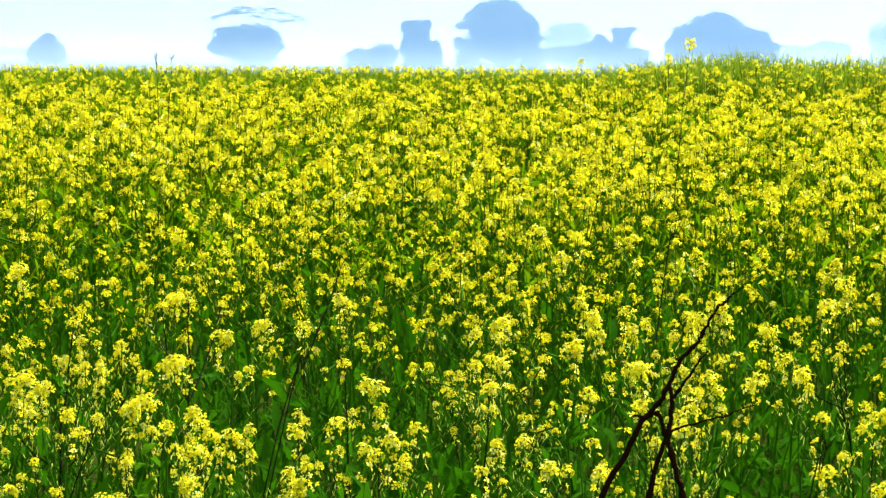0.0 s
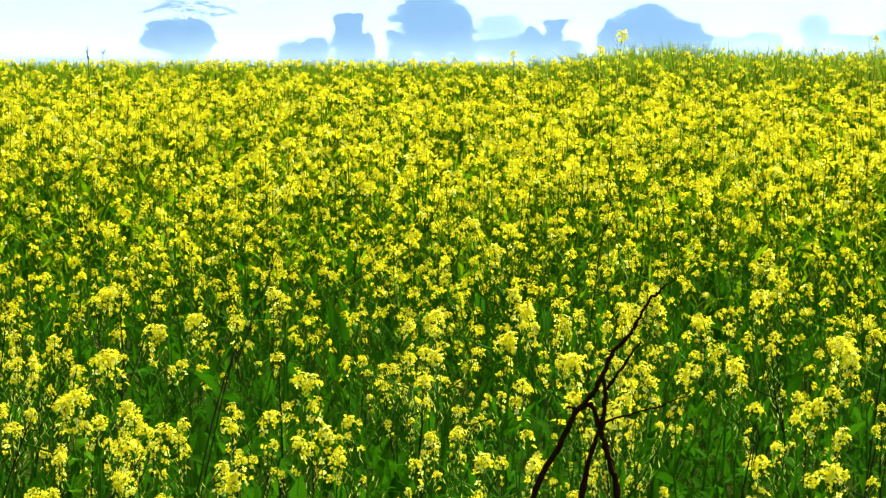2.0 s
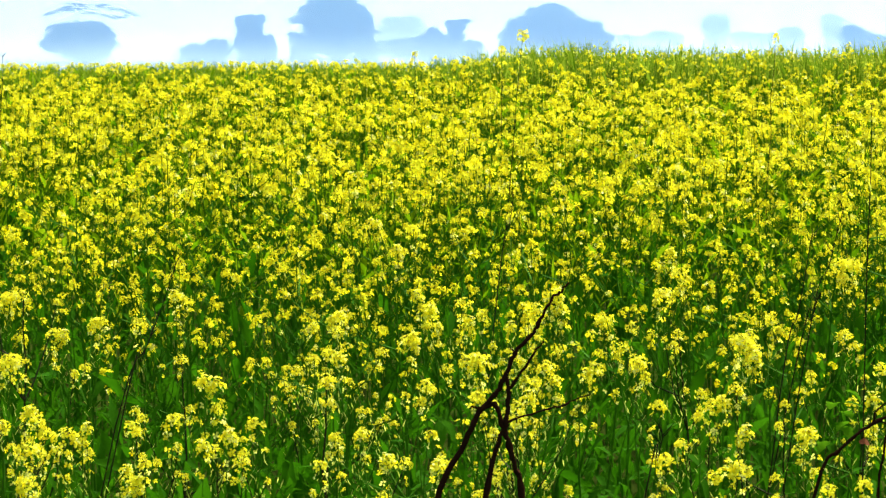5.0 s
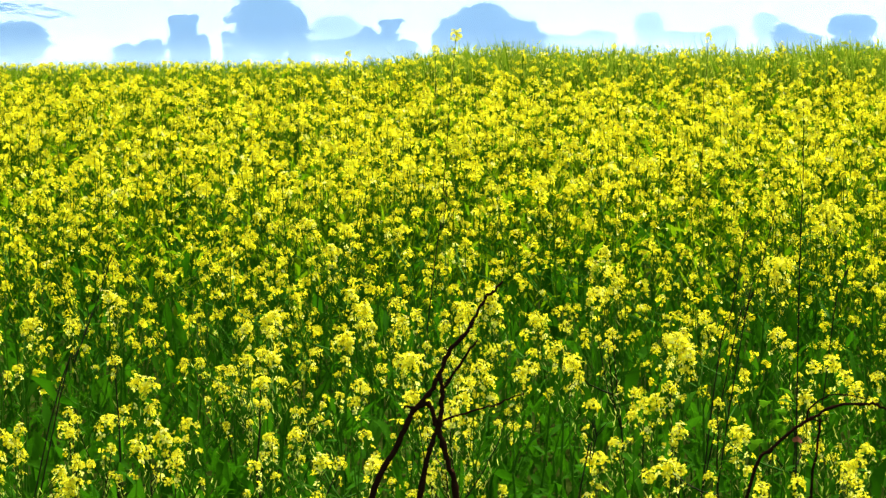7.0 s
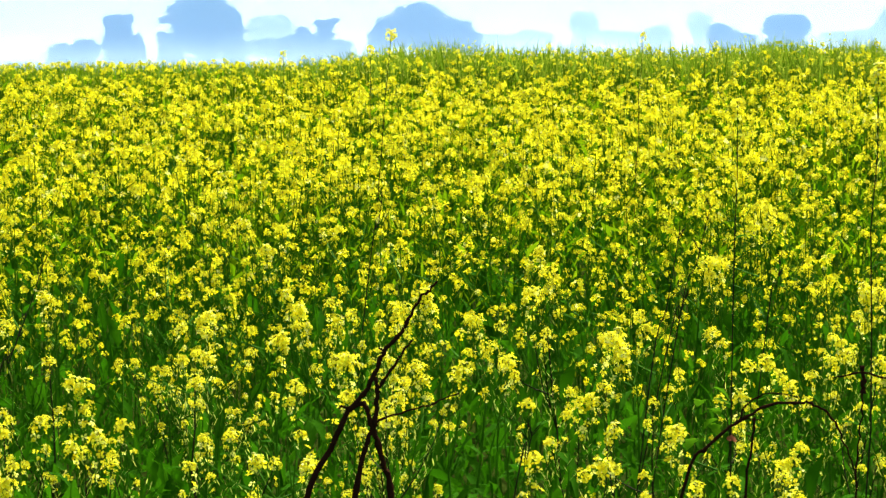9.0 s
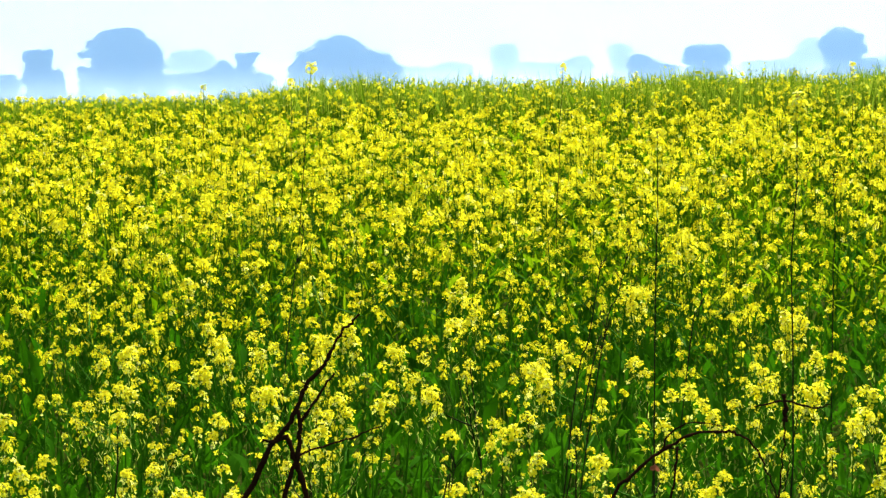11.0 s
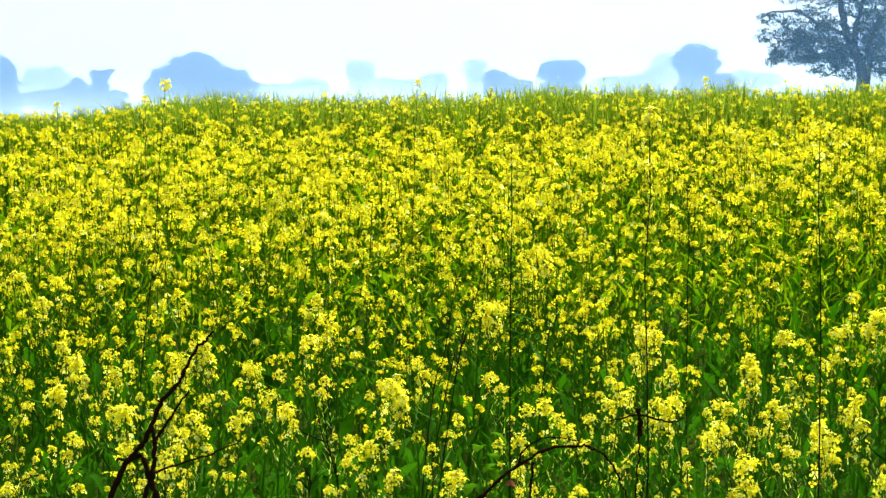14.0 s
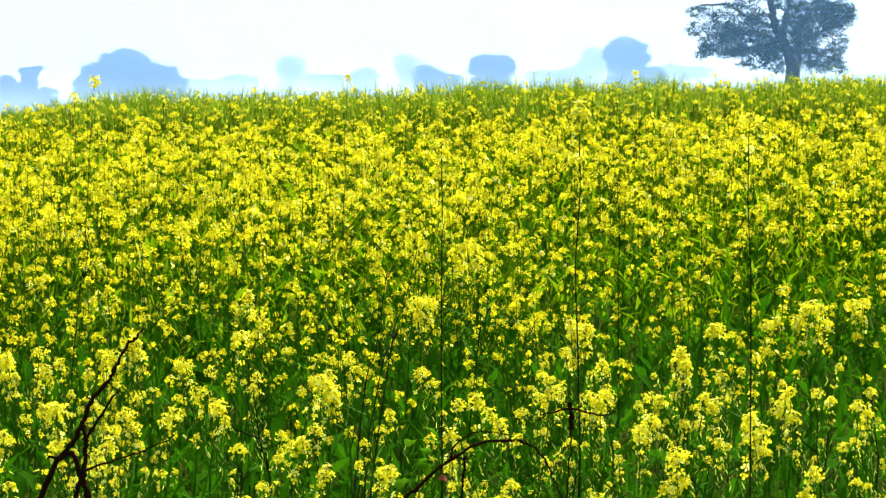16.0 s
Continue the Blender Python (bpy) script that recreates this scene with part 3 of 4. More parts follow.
def plant_shape(seed, level, height=1.0, branches=6, sway=0.035, thick=0.0045):
    """A mustard plant's pieces: stem shape, places of flower heads and of leaves."""
    r = random.Random(seed)
    st = Geo()
    lean = Vector((r.gauss(0, sway), r.gauss(0, sway), 0))
    tip = Vector((0, 0, height)) + lean
    main = bent([(0, 0, -0.08), lean * 0.2 + Vector((0, 0, height * 0.4)), lean * 0.6 + Vector((0, 0, height * 0.75)), tip], (3, 2, 1)[level], 0.003, r)
    tube(st, main, [thick - 0.667 * thick * i / (len(main) - 1) for i in range(len(main))], 4 if level == 0 else 3, 0)
    tips = [(tip, (main[-1] - main[-2]).normalized(), 1.0)]
    for k in range(branches):
        u = r.uniform(0.4, 0.85)
        start = main[int(u * (len(main) - 1))]
        a = k * 2.4 + r.uniform(-0.5, 0.5)
        reach = r.uniform(0.05, 0.22)
        end = start + Vector((reach * math.cos(a), reach * math.sin(a), 0))
        end.z = height * r.uniform(0.70, 0.99)
        if end.z < start.z + 0.1:
            end.z = start.z + 0.1
        knee = start.lerp(end, 0.45) + Vector((math.cos(a), math.sin(a), -0.4)) * 0.02
        line = bent([start, knee, end], 2 if level == 0 else 1, 0.002, r)
        tube(st, line, [0.0028 - 0.0016 * i / (len(line) - 1) for i in range(len(line))], 3, 0)
        tips.append((end, (line[-1] - line[-2]).normalized(), r.uniform(0.5, 0.95)))
    for p, d, s in tips:                      # slender pods and pedicels under each head
        for k in range((13, 4, 3)[level]):
            q = p - d * (0.03 + 0.016 * k) * (0.95, 1.4, 1.4)[level]
            a = k * 2.4 + r.random()
            way = (Vector((math.cos(a), math.sin(a), 0.9)) + d * 0.5).normalized()
            n = r.uniform(0.014, 0.026)
            side = way.cross(Vector((0, 0, 1))).normalized() * (0.0015, 0.0021, 0.0030)[level]
            e = q + way * n
            st.add([q - side * 0.4, q + side * 0.4, q.lerp(e, 0.5) + side, q.lerp(e, 0.5) - side, e], [(0, 1, 2), (0, 2, 3), (3, 2, 4)], 1)
    leaves = []
    for k in range(10):
        u = 0.3 + 0.6 * k / 10
        a = k * 2.2 + r.random()
        leaves.append((main[int(u * (len(main) - 1))], a, (1.2 - u) * r.uniform(0.8, 1.2)))
    return st, tips, leaves


STEM_MATS = [STEM, GLINT_POD]
fine_heads = []
for i in range(6):
    fine_heads.append(geo_mesh("flower_head", head_geo(random.Random(40 + i), (0.7, 0.9, 1.1, 1.35, 0.95, 1.2)[i], 0, (0.8, 1.0, 1.5, 1.2, 2.0, 1.0)[i]), [NEAR_PETAL, BUD, STEM, STEM, GLINT_POD, LEAF, GLINT_PETAL]))
fine_leaves = [geo_mesh("leaf", leaf_geo(random.Random(60 + i), 0.13, 0.005 + 0.004 * i, 0.2 + 0.15 * i), [LEAF], True) for i in range(3)]


def plant_thing(seed, label, height=1.0, branches=6, head_from=0.0, stem_mats=STEM_MATS, bloom=0.95, sway=0.035, thick=0.0045):
    r = random.Random(seed * 3 + 1)
    st, tips, leaves = plant_shape(seed, 0, height, branches, sway, thick)
    top = tagged(new("mustard_plant"), label, "plant", "mustard plants of the field")
    part("stem", geo_mesh("stem", st, stem_mats), top)
    for p, d, s in tips:
        if p.z < head_from * height:
            continue
        ob = part("flower_head", r.choice(fine_heads), top)
        ob.matrix_basis = Matrix.Translation(p) @ frame_of((d + Vector((0, 0, 1.5))).normalized(), r.uniform(0, 6)) @ Matrix.Scale(bloom * s, 4)
    for p, a, s in leaves[::2]:
        ob = part("leaf", r.choice(fine_leaves), top)
        ob.matrix_basis = Matrix.Translation(p) @ Matrix.Rotation(a, 4, "Z") @ Matrix.Scale(s, 4)
    return top


# the near strip: every plant is a thing of its own
NEAR_FROM, NEAR_TO, MID_TO, FIELD_TO = 4.9, 7.9, 10.8, 19.6
templates = [plant_thing(100 + i, "tall green mustard plant with bright yellow flower heads", branches=5 + i % 3, bloom=0.70,
                         stem_mats=[DARK_STEM, GLINT_POD] if i % 3 == 0 else STEM_MATS) for i in range(10)]
near_spots, far_spots = [], []
r = random.Random(11)
s = NEAR_FROM
while s < FIELD_TO:
    half = s * math.tan(radians(15.0)) + 0.25
    cell = 0.205 if s < 7.5 else max(0.176, 0.205 - 0.012 * (s - 7.5)) if s < 15.8 else 0.155 if s < 17.6 else 0.2
    q = -half
    while q < half:
        a, b = s + r.uniform(-0.5, 0.5) * cell, q + r.uniform(-0.5, 0.5) * cell
        x = a * math.sin(MID) + b * math.cos(MID)
        y = a * math.cos(MID) - b * math.sin(MID)
        patch = max(0.0, min(1.0, 0.5 + 0.8 * noise.noise((x * 0.9, y * 0.9, 3.3)) + 1.05 * noise.noise((x * 2.6, y * 1.6, 8.3))))
        thin_out = 1.0
        if 8.0 < s < 13.5 and x > 0.03 * y:
            thin_out = 0.50 if x > 0.25 * y else 0.78 if x < 0.12 * y else 0.82
        elif 8.0 < s < 13.5:
            thin_out = 0.94
        elif s < 7.5:
            thin_out = 1.4 if 0.07 * y < x < 0.14 * y else 0.78 if x < -0.07 * y else 0.84 if x > 0.0 else 1.0
        if r.random() < thin_out * ((0.12 if s < 7.5 else 0.17 if s < 9.5 else min(0.58, 0.16 + 0.09 * (s - 9.5))) + (0.5 if s < 9.5 else 0.6) * patch):
            if not (s > 17.3 and 0.065 * y < x < 0.2 * y and r.random() < 0.3):      # few flowers on the green end of the ridge
                (near_spots if a < NEAR_TO else far_spots).append((x, y))
        q += cell
    s += cell


def plant_pose(x, y, r):
    s, azimuth = along(x, y), math.degrees(math.atan2(x, y))
    if s < 13:
        h = r.gauss(0.97, 0.05)
    elif s < 15.5:
        h = r.gauss(0.955, 0.018)
    else:
        green = max(0.0, min(1.0, (azimuth - 2.6) / 1.9))
        h = r.gauss(0.898, 0.009 + 0.02 * green) - 0.004 * max(0.0, 1.0 - azimuth) + (green * 0.04 + 0.003 * max(0.0, min(15.0, azimuth) - 8)) * min(1.0, (s - 15.5) / 1.5)
    return (Matrix.Translation((x, y, ground_z(x, y))) @ Euler((r.gauss(0, 0.05), r.gauss(0, 0.05), 0)).to_matrix().to_4x4()
            @ Matrix.Rotation(r.uniform(0, 6.283), 4, "Z") @ Matrix.Scale(h, 4))


for i, (x, y) in enumerate(near_spots):
    m = plant_pose(x, y, r)
    if i < len(templates):
        templates[i].matrix_basis = m
    else:
        copy_thing(templates[i % len(templates)], m)

# the rest of the field, joined
coarse = {1: [], 2: [], 3: []}
for level, kind in ((1, 1), (2, 2), (2, 3)):
    for i in range(12):
        st, tips, leaves = plant_shape(300 + i, level, 1.0, (7, 7)[level - 1] + i % 3)
        rr = random.Random(500 + i)
        g = Geo()
        g.join(st, Matrix.Identity(4), 3)
        for p, d, sc in tips:
            hd = head_geo(rr, rr.uniform(0.6, 1.1), level, rr.choice((0.5, 0.7, 0.9, 1.2)), 0.035)
            g.join(hd, Matrix.Translation(p) @ frame_of((d + Vector((0, 0, 1.5))).normalized(), rr.uniform(0, 6)) @ Matrix.Scale((0.90, 1.2, 0.85)[kind - 1] * sc, 4))
        for p, a, sc in leaves[::2 * level]:
            g.join(leaf_geo(rr, 0.13, 0.009, rr.uniform(0.2, 0.6), 3), Matrix.Translation(p) @ Matrix.Rotation(a, 4, "Z") @ Matrix.Scale(sc, 4), 5)
        coarse[kind].append(g.arrays())
vs, ts, ms, k = [], [], [], 0
for i, (x, y) in enumerate(far_spots):
    v, t, m = coarse[1 if along(x, y) < MID_TO else 2 if along(x, y) < 15.8 else 3][i % 12]
    pm = np.array(plant_pose(x, y, r))
    vs.append(v @ pm[:3, :3].T + pm[:3, 3])
    ts.append(t + k)
    ms.append(m)
    k += len(v)
crop = new("mustard_crop", make_mesh("mustard_crop", np.concatenate(vs), np.concatenate(ts), np.concatenate(ms), [PETAL, BUD, STEM, STEM, GREEN_POD, LEAF, GLINT_PETAL]))
tagged(crop, "dense field of flowering yellow mustard on rising ground", "crop", kind="stuff")


# ---- broad leaves between the stems ----
def build_foliage():
    r = random.Random(77)
    kinds = [leaf_geo(random.Random(80 + i), 0.14, 0.009 + 0.004 * i, 0.05 + 0.12 * i, 2).arrays() for i in range(5)]
    vs, ts, k = [], [], 0
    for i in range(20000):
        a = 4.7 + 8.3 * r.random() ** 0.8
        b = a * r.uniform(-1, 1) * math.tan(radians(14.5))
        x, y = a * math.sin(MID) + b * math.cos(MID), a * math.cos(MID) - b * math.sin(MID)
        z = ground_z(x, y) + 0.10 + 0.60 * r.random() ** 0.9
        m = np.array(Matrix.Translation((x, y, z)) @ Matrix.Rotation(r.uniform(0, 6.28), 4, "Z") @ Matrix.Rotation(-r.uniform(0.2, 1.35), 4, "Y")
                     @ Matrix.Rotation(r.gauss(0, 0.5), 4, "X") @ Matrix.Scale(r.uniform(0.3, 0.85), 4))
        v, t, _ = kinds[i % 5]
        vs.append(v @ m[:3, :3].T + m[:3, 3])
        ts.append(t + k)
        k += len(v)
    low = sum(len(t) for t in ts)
    slim = [leaf_geo(random.Random(90 + i), 0.08, 0.004 + 0.002 * i, 0.1 + 0.1 * i, 2).arrays() for i in range(4)]
    for i in range(28000):                   # light small leaves high on the stems, farther up the slope, brightening the dark gaps
        a = 10.0 + 8.8 * r.random() ** 0.8
        b = a * r.uniform(-1, 1) * math.tan(radians(14.5))
        x, y = a * math.sin(MID) + b * math.cos(MID), a * math.cos(MID) - b * math.sin(MID)
        z = ground_z(x, y) + r.uniform(0.58, 0.83)
        m = np.array(Matrix.Translation((x, y, z)) @ Matrix.Rotation(r.uniform(0, 6.28), 4, "Z") @ Matrix.Rotation(-r.uniform(0.0, 1.0), 4, "Y")
                     @ Matrix.Rotation(r.gauss(0, 0.5), 4, "X") @ Matrix.Scale(r.uniform(0.5, 1.1), 4))
        v, t, _ = slim[i % 4]
        vs.append(v @ m[:3, :3].T + m[:3, 3])
        ts.append(t + k)
        k += len(v)
    t = np.concatenate(ts)
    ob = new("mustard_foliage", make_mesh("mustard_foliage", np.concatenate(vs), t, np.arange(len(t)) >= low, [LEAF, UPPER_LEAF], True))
    tagged(ob, "slim green mustard leaves filling the space under flowers", "foliage", kind="stuff")


build_foliage()


# ---- grass along the ridge ----
def build_ridge_grass():
    r = random.Random(31)
    g = Geo()
    for _ in range(36000):
        az = r.uniform(-11, 22)
        right = max(0.0, min(1.0, (az - 2.6) / 1.9))
        d = 17.25 + 2.2 * r.random() - (0.8 * right * r.random() if r.random() < 0.12 else 0.0) / math.cos(radians(az - 5.4))
        x, y = d * math.sin(radians(az)), d * math.cos(radians(az))
        if r.random() > 0.8 + 0.2 * right:
            continue
        h = 0.895 - 0.004 * max(0.0, 1.0 - az) + r.gauss(0, 0.018 + 0.02 * right) + right * (0.065 + 0.03 * noise.noise((az * 0.7, 1.5, 0)) + 0.03 * noise.noise((az * 4.0, 7.5, 0))) + 0.0045 * max(0.0, min(15.0, az) - 8)
        z = ground_z(x, y)
        a = r.uniform(0, 6.3)
        w = Vector((math.cos(a), math.sin(a), 0)) * r.uniform(0.003, 0.007)
        lean = Vector((r.gauss(0, 0.08), r.gauss(0, 0.08), 0))
        p0, p1, p2 = Vector((x, y, z + h * 0.45)), Vector((x, y, z + h * 0.85)) + lean * 0.4, Vector((x, y, z + h)) + lean
        foot = Vector((x, y, z - 0.02))
        g.add([foot, p0 - w, p0 + w, p1 + w * 0.9, p1 - w * 0.9, p2], [(0, 1, 2), (1, 2, 3), (1, 3, 4), (4, 3, 5)])
        if r.random() < 0.35 * right:                       # small leaflets and buds near the tips
            for _ in range(3):
                c = p1.lerp(p2, r.uniform(-0.6, 0.9)) + Vector((r.gauss(0, 0.02), r.gauss(0, 0.02), 0))
                u, v = (Vector((r.gauss(0, 1), r.gauss(0, 1), r.gauss(0, 1))) * 0.0062 for _ in range(2))
                g.add([c - u, c + v, c + u, c - v], [(0, 1, 2), (0, 2, 3)], 1)
    ob = new("ridge_grass", geo_mesh("ridge_grass", g, [GRASS, RIDGE_BUD]))
    tagged(ob, "tall fresh green grass along the field's ridge", "grass", kind="stuff")


build_ridge_grass()

# ---- plants in fullest bloom along the near edge: angle, height angle, width of the flower cluster in cm ----
FULL_WEST = [
    (-7.88, -8.13, 4.3), (-7.63, -6.14, 7.1), (-7.65, -4.33, 7.9), (-7.25, -6.36, 5.7), (-7.06, -8.14, 4.8), (-6.67, -6.91, 7.2), (-5.54, -6.81, 9.0),
    (-4.99, -5.84, 8.0), (-4.84, -4.56, 7.7), (-4.61, -7.93, 5.4), (-4.61, -7.45, 5.1), (-4.52, -6.7, 5.5), (-4.31, -6.93, 6.0), (-3.97, -5.27, 6.4),
    (-3.89, -7.21, 4.1), (-3.55, -5.93, 3.9), (-3.26, -5.0, 6.5), (-2.72, -7.04, 4.7), (-2.58, -5.18, 5.0), (-2.49, -7.86, 6.0), (-2.0, -6.91, 5.3),
    (-1.79, -4.73, 6.7), (-1.39, -7.39, 4.0), (-1.23, -6.42, 8.1), (-0.95, -7.18, 5.2), (-0.5, -6.97, 4.7), (0.56, -5.24, 4.9), (0.71, -7.72, 5.0),
    (0.96, -7.21, 4.6), (1.04, -5.77, 5.3),
]
FULL_MIDDLE = [
    (1.07, -5.09, 7.1), (1.47, -7.19, 4.6), (1.94, -7.64, 5.0), (2.42, -5.53, 5.4), (2.65, -6.45, 5.6), (2.76, -7.17, 4.6), (2.72, -4.76, 9.6),
    (2.88, -7.73, 4.4), (3.44, -4.95, 6.5), (3.55, -5.72, 9.3), (3.67, -6.33, 5.6), (4.5, -6.67, 6.6), (4.61, -4.93, 5.8), (4.95, -6.09, 5.7),
    (5.02, -4.66, 8.9), (5.72, -6.12, 6.3), (5.95, -5.05, 6.4), (6.36, -5.39, 7.5), (6.48, -5.85, 5.2), (6.65, -6.0, 5.8), (6.9, -6.61, 4.2),
    (6.96, -4.71, 6.6), (7.0, -7.54, 6.7), (7.33, -4.38, 5.4), (7.61, -6.82, 5.3), (8.04, -6.53, 5.5), (8.36, -7.6, 6.6), (8.46, -7.04, 5.2),
    (8.5, -5.25, 7.0), (8.56, -5.71, 8.6),
]
FULL_FARTHER = [
    (1.75, -3.41, 6.2), (2.24, -3.95, 7.4), (7.08, -3.93, 7.3), (11.23, -3.13, 10.0), (10.29, -4.15, 9.5), (14.84, -1.07, 10.3),
]
FULL_EAST = [
    (9.02, -5.14, 5.6), (9.64, -7.08, 5.8), (9.95, -8.1, 5.3), (10.24, -5.29, 5.5), (10.62, -7.99, 4.8), (10.76, -6.41, 4.3), (11.22, -5.84, 5.2),
    (11.63, -6.29, 7.5), (11.69, -7.72, 6.6), (11.74, -8.02, 7.5), (11.84, -7.36, 5.1), (12.54, -5.67, 8.0), (13.12, -4.49, 9.1), (13.46, -5.92, 9.1),
    (13.62, -5.26, 5.6), (14.38, -6.44, 7.4), (14.54, -5.83, 6.5), (14.84, -7.11, 8.1), (15.01, -5.12, 8.5), (15.52, -5.94, 6.5), (15.63, -4.61, 6.0),
    (16.38, -6.5, 9.2), (16.65, -4.36, 6.9), (16.95, -5.89, 8.5), (17.34, -7.32, 6.8), (17.37, -4.16, 11.9), (18.18, -4.16, 7.9), (18.32, -6.09, 7.0),
]


def full_plant(azimuth, height, width, seed):
    """A plant whose heads crowd together into one large cluster."""
    r = random.Random(seed)
    slope = math.tan(radians(-height))
    distance = 1.21 / (slope + 0.0676)
    c = place(azimuth, height, distance)
    z = ground_z(c.x, c.y)
    top = tagged(new("mustard_plant"), "mustard plant in full bloom with a crowded yellow cluster", "plant", "mustard plants of the field")
    top.matrix_basis = Matrix.Translation((c.x, c.y, z))
    tall = c.z - z
    st = Geo()
    fork = Vector((r.gauss(0, 0.02), r.gauss(0, 0.02), tall - 0.22))
    tube(st, bent([(r.gauss(0, 0.03), r.gauss(0, 0.03), -0.05), (0, 0, tall * 0.4), fork], 3, 0.002, r), [0.0045, 0.0043, 0.004, 0.0037, 0.0034, 0.0031, 0.0028], 5)
    w = width / 100
    count = max(1, round((w / 0.040) ** (1.4 if width < 8 else 1.75)))
    for i in range(count):
        a = i * 2.4 + r.random()
        q = max(0.004, w * 0.5 - 0.016) * math.sqrt((i + 0.4) / count)
        tip = Vector((q * math.cos(a), q * math.sin(a) * 1.2, tall - 0.006 - 0.35 * q * q / w + r.uniform(-0.5, 0.45) * w * (0.8 if count > 1 else 0.0)))
        line = bent([fork, fork.lerp(tip, 0.5) + Vector((math.cos(a), math.sin(a), 0)) * 0.008, tip], 3, 0.001, r)
        tube(st, line, [0.0022 - 0.0012 * k / (len(line) - 1) for k in range(len(line))], 3, 0)
        for k in range(7):
            q0 = tip - (tip - fork).normalized() * (0.03 + 0.014 * k)
            b = k * 2.4 + r.random()
            way = Vector((math.cos(b), math.sin(b), 1.1)).normalized()
            side = way.cross(Vector((0, 0, 1))).normalized() * 0.0012
            q2 = q0 + way * r.uniform(0.012, 0.022)
            q1 = q0.lerp(q2, 0.5)
            st.add([q0 - side * 0.4, q0 + side * 0.4, q1 + side, q1 - side, q2], [(0, 1, 2), (0, 2, 3), (3, 2, 4)], 1)
        ob = part("flower_head", r.choice(fine_heads), top)
        ob.matrix_basis = Matrix.Translation(tip) @ frame_of(Vector((r.gauss(0, 0.2), r.gauss(0, 0.2), 1)).normalized(), r.uniform(0, 6)) @ Matrix.Scale(r.uniform(0.72, 1.0) * (1.0 if width < 8 else 1.12), 4)
    part("stem", geo_mesh("stem", st, STEM_MATS), top)
    for k in range(4):
        ob = part("leaf", r.choice(fine_leaves), top)
        ob.matrix_basis = Matrix.Translation((0, 0, tall * (0.35 + 0.1 * k))) @ Matrix.Rotation(k * 2.1 + r.random(), 4, "Z")


for i, row in enumerate(FULL_WEST + FULL_MIDDLE + FULL_EAST + FULL_FARTHER):
    full_plant(*row, 900 + i)


# ---- single tall plants that stand out ----
def tall_plant(azimuth, height, distance, lean, seed):
    p = place(azimuth, height, distance)
    foot = p - Vector((math.cos(radians(azimuth)), -math.sin(radians(azimuth)), 0)) * (math.tan(radians(lean)) * p.z)
    foot.z = ground_z(foot.x, foot.y)
    ob = plant_thing(seed, "single mustard plant standing above the others, dark thin stem", (p - foot).length, 0, 0.97, [DARK_STEM, GLINT_POD], 0.95, 0.0, 0.0026)
    ob.matrix_basis = Matrix.Translation(foot) @ frame_of((p - foot).normalized())
    return ob


for i, (az, el, d, lean) in enumerate([(4.42, 0.04, 11.0, 4.0), (4.04, -0.20, 13.0, 0.0), (2.46, -0.29, 14.0, 0.0), (8.98, 0.05, 11.5, 2.0), (14.2, 0.05, 14.5, 0.0),
                                       (13.22, -0.60, 5.6, 1.0), (10.70, -1.22, 6.2, 0.6), (16.28, -0.95, 5.9, 0.5)]):
    tall_plant(az, el, d, lean, 700 + i)


# ---- dry stalks leaning among the plants: angles of the tip and of a lower point ----
STALKS = [
    (-1.87, -4.07, -2.98, -7.05), (-2.32, -5.3, -2.77, -6.48), (-5.25, -0.35, -5.21, -0.83), (-4.96, -0.36, -5.0, -1.39),
    (-5.7, -6.35, -6.65, -7.98), (4.27, -2.83, 4.04, -4.07), (10.23, -3.02, 9.65, -5.22), (11.51, -3.95, 11.27, -5.07),
    (13.87, -1.95, 13.85, -4.2), (9.78, -4.68, 9.48, -5.5), (7.01, -7.15, 6.71, -8.17), (9.68, -3.47, 9.13, -6.33),
]


def dry_stalk(a0, e0, a1, e1, seed):
    r = random.Random(seed)
    d = min(13.5, 1.22 / (math.tan(radians(-e1)) + 0.0676))
    tip, lower = place(a0, e0, d), place(a1, e1, d)
    step = (lower - tip).normalized()
    step = (step + Vector((0, 0, -0.8))).normalized()
    foot = lower + step * ((lower.z - ground_z(lower.x, lower.y)) / -step.z + 0.02)
    g = Geo()
    line = bent([foot, lower, tip.lerp(lower, 0.5) + Vector((0.004, 0, 0)), tip], 4, 0.0008, r)
    n = len(line) - 1
    tube(g, line, [0.0020 - 0.0011 * k / n for k in range(n + 1)], 5)
    top = tagged(new("dry_stalk"), "thin dark dry stalk leaning among mustard plants", "stalk", "dry stalks in the field")
    stem = part("stem", geo_mesh("stem", g, [DARK_STEM], True), top)
    for k in range(7):
        g = Geo()
        q = line[-2 - k // 2].lerp(line[-1], r.random())
        w = Vector((r.gauss(0, 0.6), r.gauss(0, 0.6), 1)).normalized() * r.uniform(0.02, 0.04)
        tube(g, [q, q + w * 0.5, q + w], [0.0006, 0.0011, 0.0004], 4)
        part("seed_pod", geo_mesh("seed_pod", g, [DARK_STEM]), stem)


for i, row in enumerate(STALKS):
    dry_stalk(*row, 1200 + i)


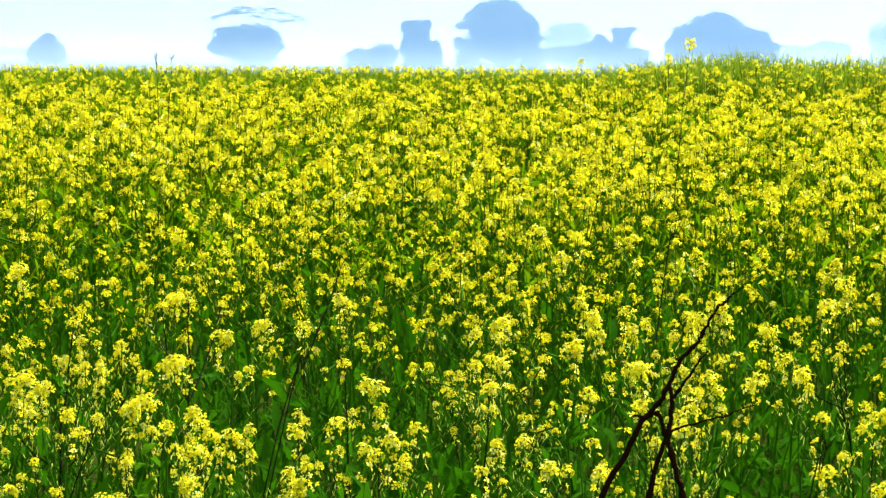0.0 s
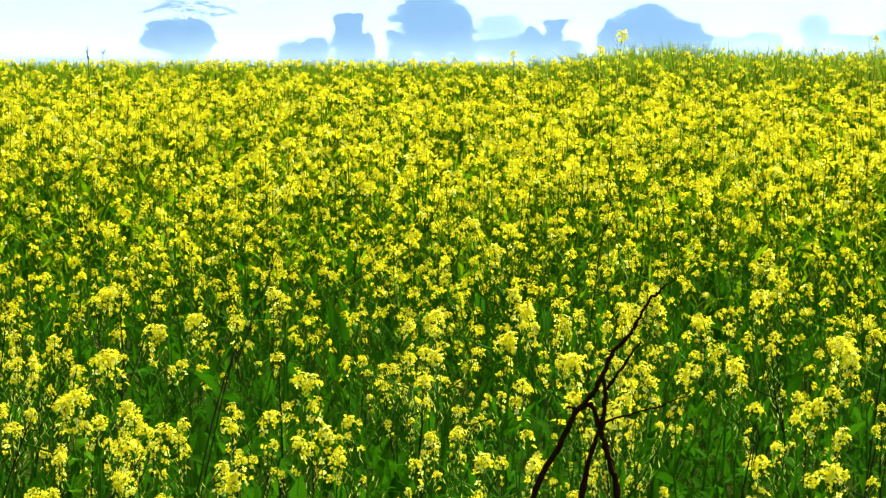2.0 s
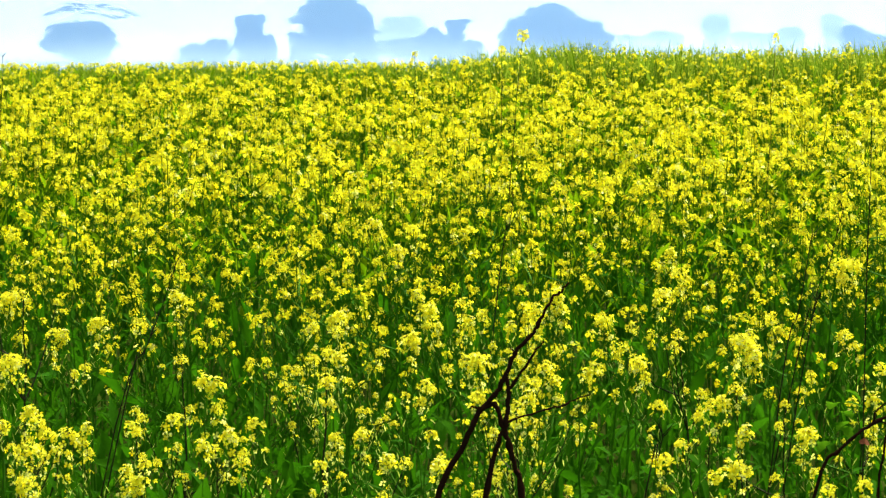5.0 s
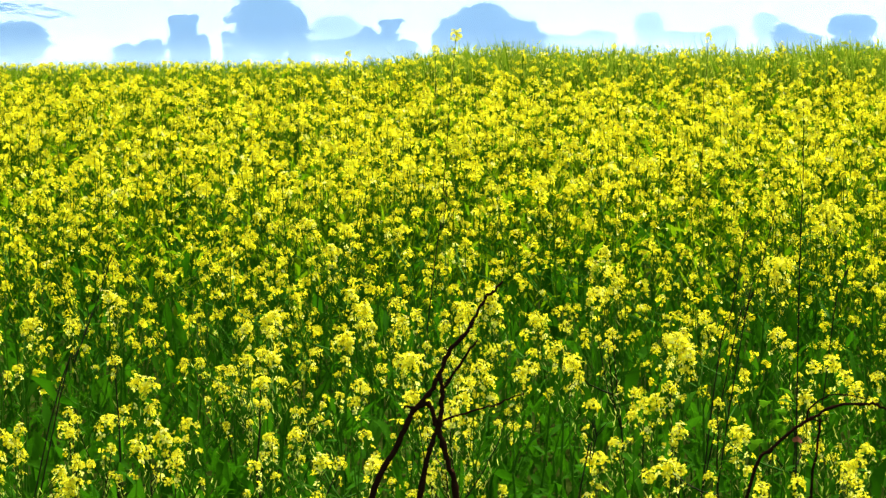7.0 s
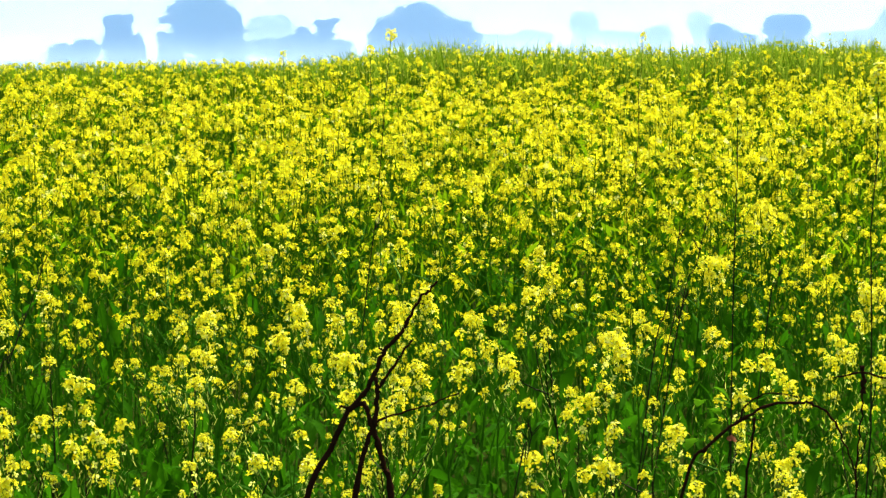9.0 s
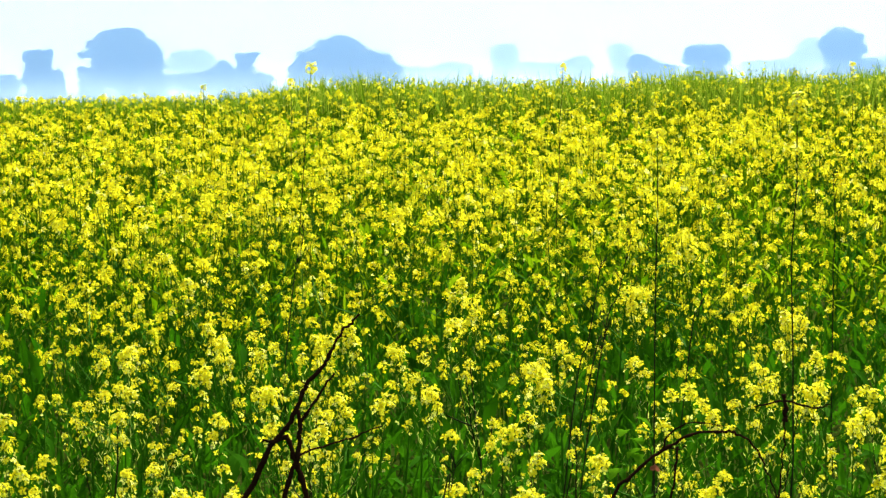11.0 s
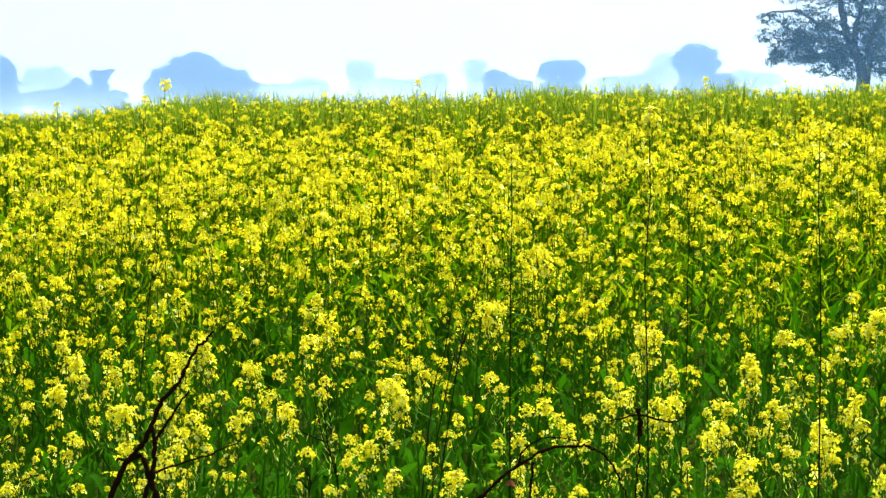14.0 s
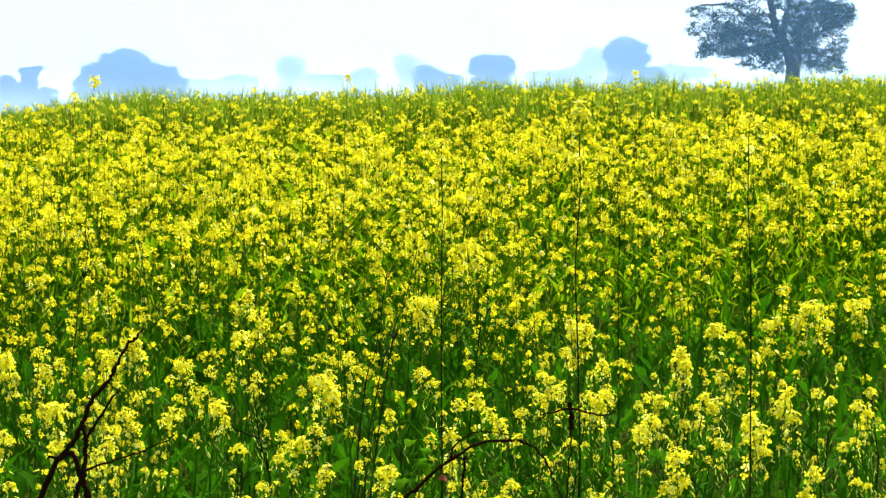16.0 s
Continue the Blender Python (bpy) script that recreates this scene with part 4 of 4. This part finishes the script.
# ---- dead branches in front ----
def branch_thing(label, lines):
    """lines: (points, thick end, thin end) as one dead branch; each line is a part."""
    top = tagged(new("dead_branch"), label, "branch")
    for i, (points, r0, r1) in enumerate(lines):
        g = Geo()
        line = bent(points, 5, 0.0012)
        n = len(line) - 1
        tube(g, line, [(r0 + (r1 - r0) * k / n) * (rng.uniform(0.85, 1.1) + (0.45 if k % 5 == 0 and rng.random() < 0.5 else 0.0)) for k in range(n + 1)], 7)
        if i == 0:
            stem = part("stem", geo_mesh("stem", g, [BARK], True), top)
        else:
            part("twig", geo_mesh("twig", g, [BARK], True), stem)
    return top


D = 5.0


def down(foot, azimuth, height):
    """Even points from the ground at the angle foot up to the point seen at those angles."""
    p = place(azimuth, height, D)
    q = spot(foot, D)
    q.z = -0.14
    return [q.lerp(p, k / 6) for k in range(7)]


branch_thing("bare dead forked branch, dark brown, standing in mustard", [
    ([*down(-1.6, 2.95, -8.21), place(3.38, -7.36, D), place(3.65, -6.79, D), place(3.92, -6.48, D), place(4.12, -6.12, D), place(4.27, -5.75, D), place(4.52, -5.44, D),
      place(4.72, -5.18, D), place(4.88, -4.82, D), place(5.08, -4.61, D), place(5.27, -4.43, D)], 0.0072, 0.0018),
    ([*down(1.8, 3.78, -8.19), place(3.99, -7.34, D), place(4.12, -7.01, D), place(4.17, -6.57, D), place(4.15, -6.27, D), place(4.11, -6.13, D)], 0.0058, 0.0034),
    ([place(4.15, -6.44, D), place(4.28, -6.25, D), place(4.63, -5.75, D), place(4.81, -5.5, D)], 0.0034, 0.0014),
    ([*down(5.4, 4.4, -8.17), place(4.31, -7.85, D), place(4.17, -7.39, D), place(4.05, -6.99, D), place(3.91, -6.65, D), place(3.65, -6.76, D)], 0.0062, 0.0036),
    ([place(4.15, -6.97, D), place(4.7, -6.79, D), place(5.21, -6.65, D), place(5.67, -6.46, D)], 0.0022, 0.0010),
    ([place(3.66, -6.77, D), place(3.55, -6.69, D), place(3.46, -6.73, D)], 0.0026, 0.0014),
    ([place(4.87, -4.84, D), place(5.02, -4.83, D)], 0.0014, 0.0008),
    ([place(4.27, -5.75, D), place(4.22, -5.62, D)], 0.0018, 0.0012),
])
D = 5.5
arch = branch_thing("dead branch bowed over in an arch, one withered leaf", [
    ([*down(7.2, 9.87, -7.79), place(10.13, -7.46, D), place(10.54, -7.1, D), place(10.9, -6.85, D), place(11.26, -6.66, D), place(11.78, -6.57, D), place(12.08, -6.6, D),
      place(12.34, -6.74, D), place(12.54, -6.99, D), place(12.72, -7.4, D), place(12.85, -7.77, D)], 0.0048, 0.0013),
    ([place(10.9, -6.85, D), place(11.04, -6.93, D), place(11.2, -6.85, D)], 0.0018, 0.0010),
    ([place(10.78, -6.93, D), place(10.86, -6.7, D), place(11.08, -6.5, D), place(11.43, -6.42, D), place(11.9, -6.48, D)], 0.0020, 0.0009),
    ([*down(10.6, 10.9, -8.0), place(10.99, -7.45, D), place(11.05, -6.86, D)], 0.0026, 0.0022),
])
withered = part("leaf", geo_mesh("leaf", leaf_geo(random.Random(3), 0.028, 0.007, 0.9, 8), [DEAD_LEAF], True), arch, "withered red-brown leaf")
withered.matrix_basis = Matrix.Translation(place(10.55, -7.26, D - 0.02)) @ Matrix.Rotation(0.4, 4, "Z") @ Matrix.Rotation(0.9, 4, "X")
D = 5.4
branch_thing("thin upright dead branch with a crooked side twig", [
    ([*down(12.7, 12.9, -7.77), place(12.96, -6.94, D), place(12.99, -6.35, D)], 0.0014, 0.0016),
    ([place(12.99, -6.4, D), place(13.0, -6.2, D), place(12.98, -5.9, D)], 0.0044, 0.0034),
    ([place(12.98, -6.02, D), place(12.7, -6.07, D), place(12.44, -6.13, D)], 0.0022, 0.0010),
    ([place(12.98, -6.02, D), place(13.2, -6.06, D), place(13.51, -6.14, D), place(13.82, -6.08, D)], 0.0024, 0.0010),
])


# ---- broad-leaved weeds low among the stems ----
def broad_weed(azimuth, height, d, seed):
    """A small weed whose topmost leaves are seen at those angles."""
    top = tagged(new("weed"), "small broad-leaved weed, fresh pale green, among mustard stems", "weed", "weeds under the mustard")
    foot = spot(azimuth - 0.1, d)
    foot.z = ground_z(foot.x, foot.y)
    top.matrix_basis = Matrix.Translation(foot)
    g = Geo()
    spread = ((0.02, -0.27), (-0.09, -0.11), (0.1, 0.12), (0.04, -0.53), (-0.2, -0.8), (0.2, -0.45))
    ends = [place(azimuth + a, height + e, d) - foot for a, e in spread]
    crown = place(azimuth, height, d) - foot
    stem_line = bent([(0, 0, -0.02), crown * 0.5 + Vector((0.006, 0, 0)), crown], 3, 0.001, random.Random(seed))
    tube(g, stem_line, [0.0026 - 0.0002 * k for k in range(len(stem_line))], 5)
    for e in ends:
        base = min(stem_line, key=lambda q: abs(q.z - e.z + 0.015))
        tube(g, [base, base.lerp(e, 0.6) + Vector((0, 0, -0.003)), e], [0.0011, 0.0009, 0.0008], 4)
    part("stem", geo_mesh("stem", g, [STEM], True), top)
    for i, e in enumerate(ends):
        r = random.Random(60 + i + seed)
        ob = part("leaf", geo_mesh("leaf", leaf_geo(r, 0.034, 0.012, 0.5, 8), [WEED_LEAF], True), top)
        ob.matrix_basis = Matrix.Translation(e) @ Matrix.Rotation(r.uniform(3.4, 6.0), 4, "Z") @ Matrix.Rotation(r.uniform(0.1, 0.6), 4, "Y")


broad_weed(10.2, -6.45, 5.7, 0)
broad_weed(-5.33, -7.45, 5.5, 11)
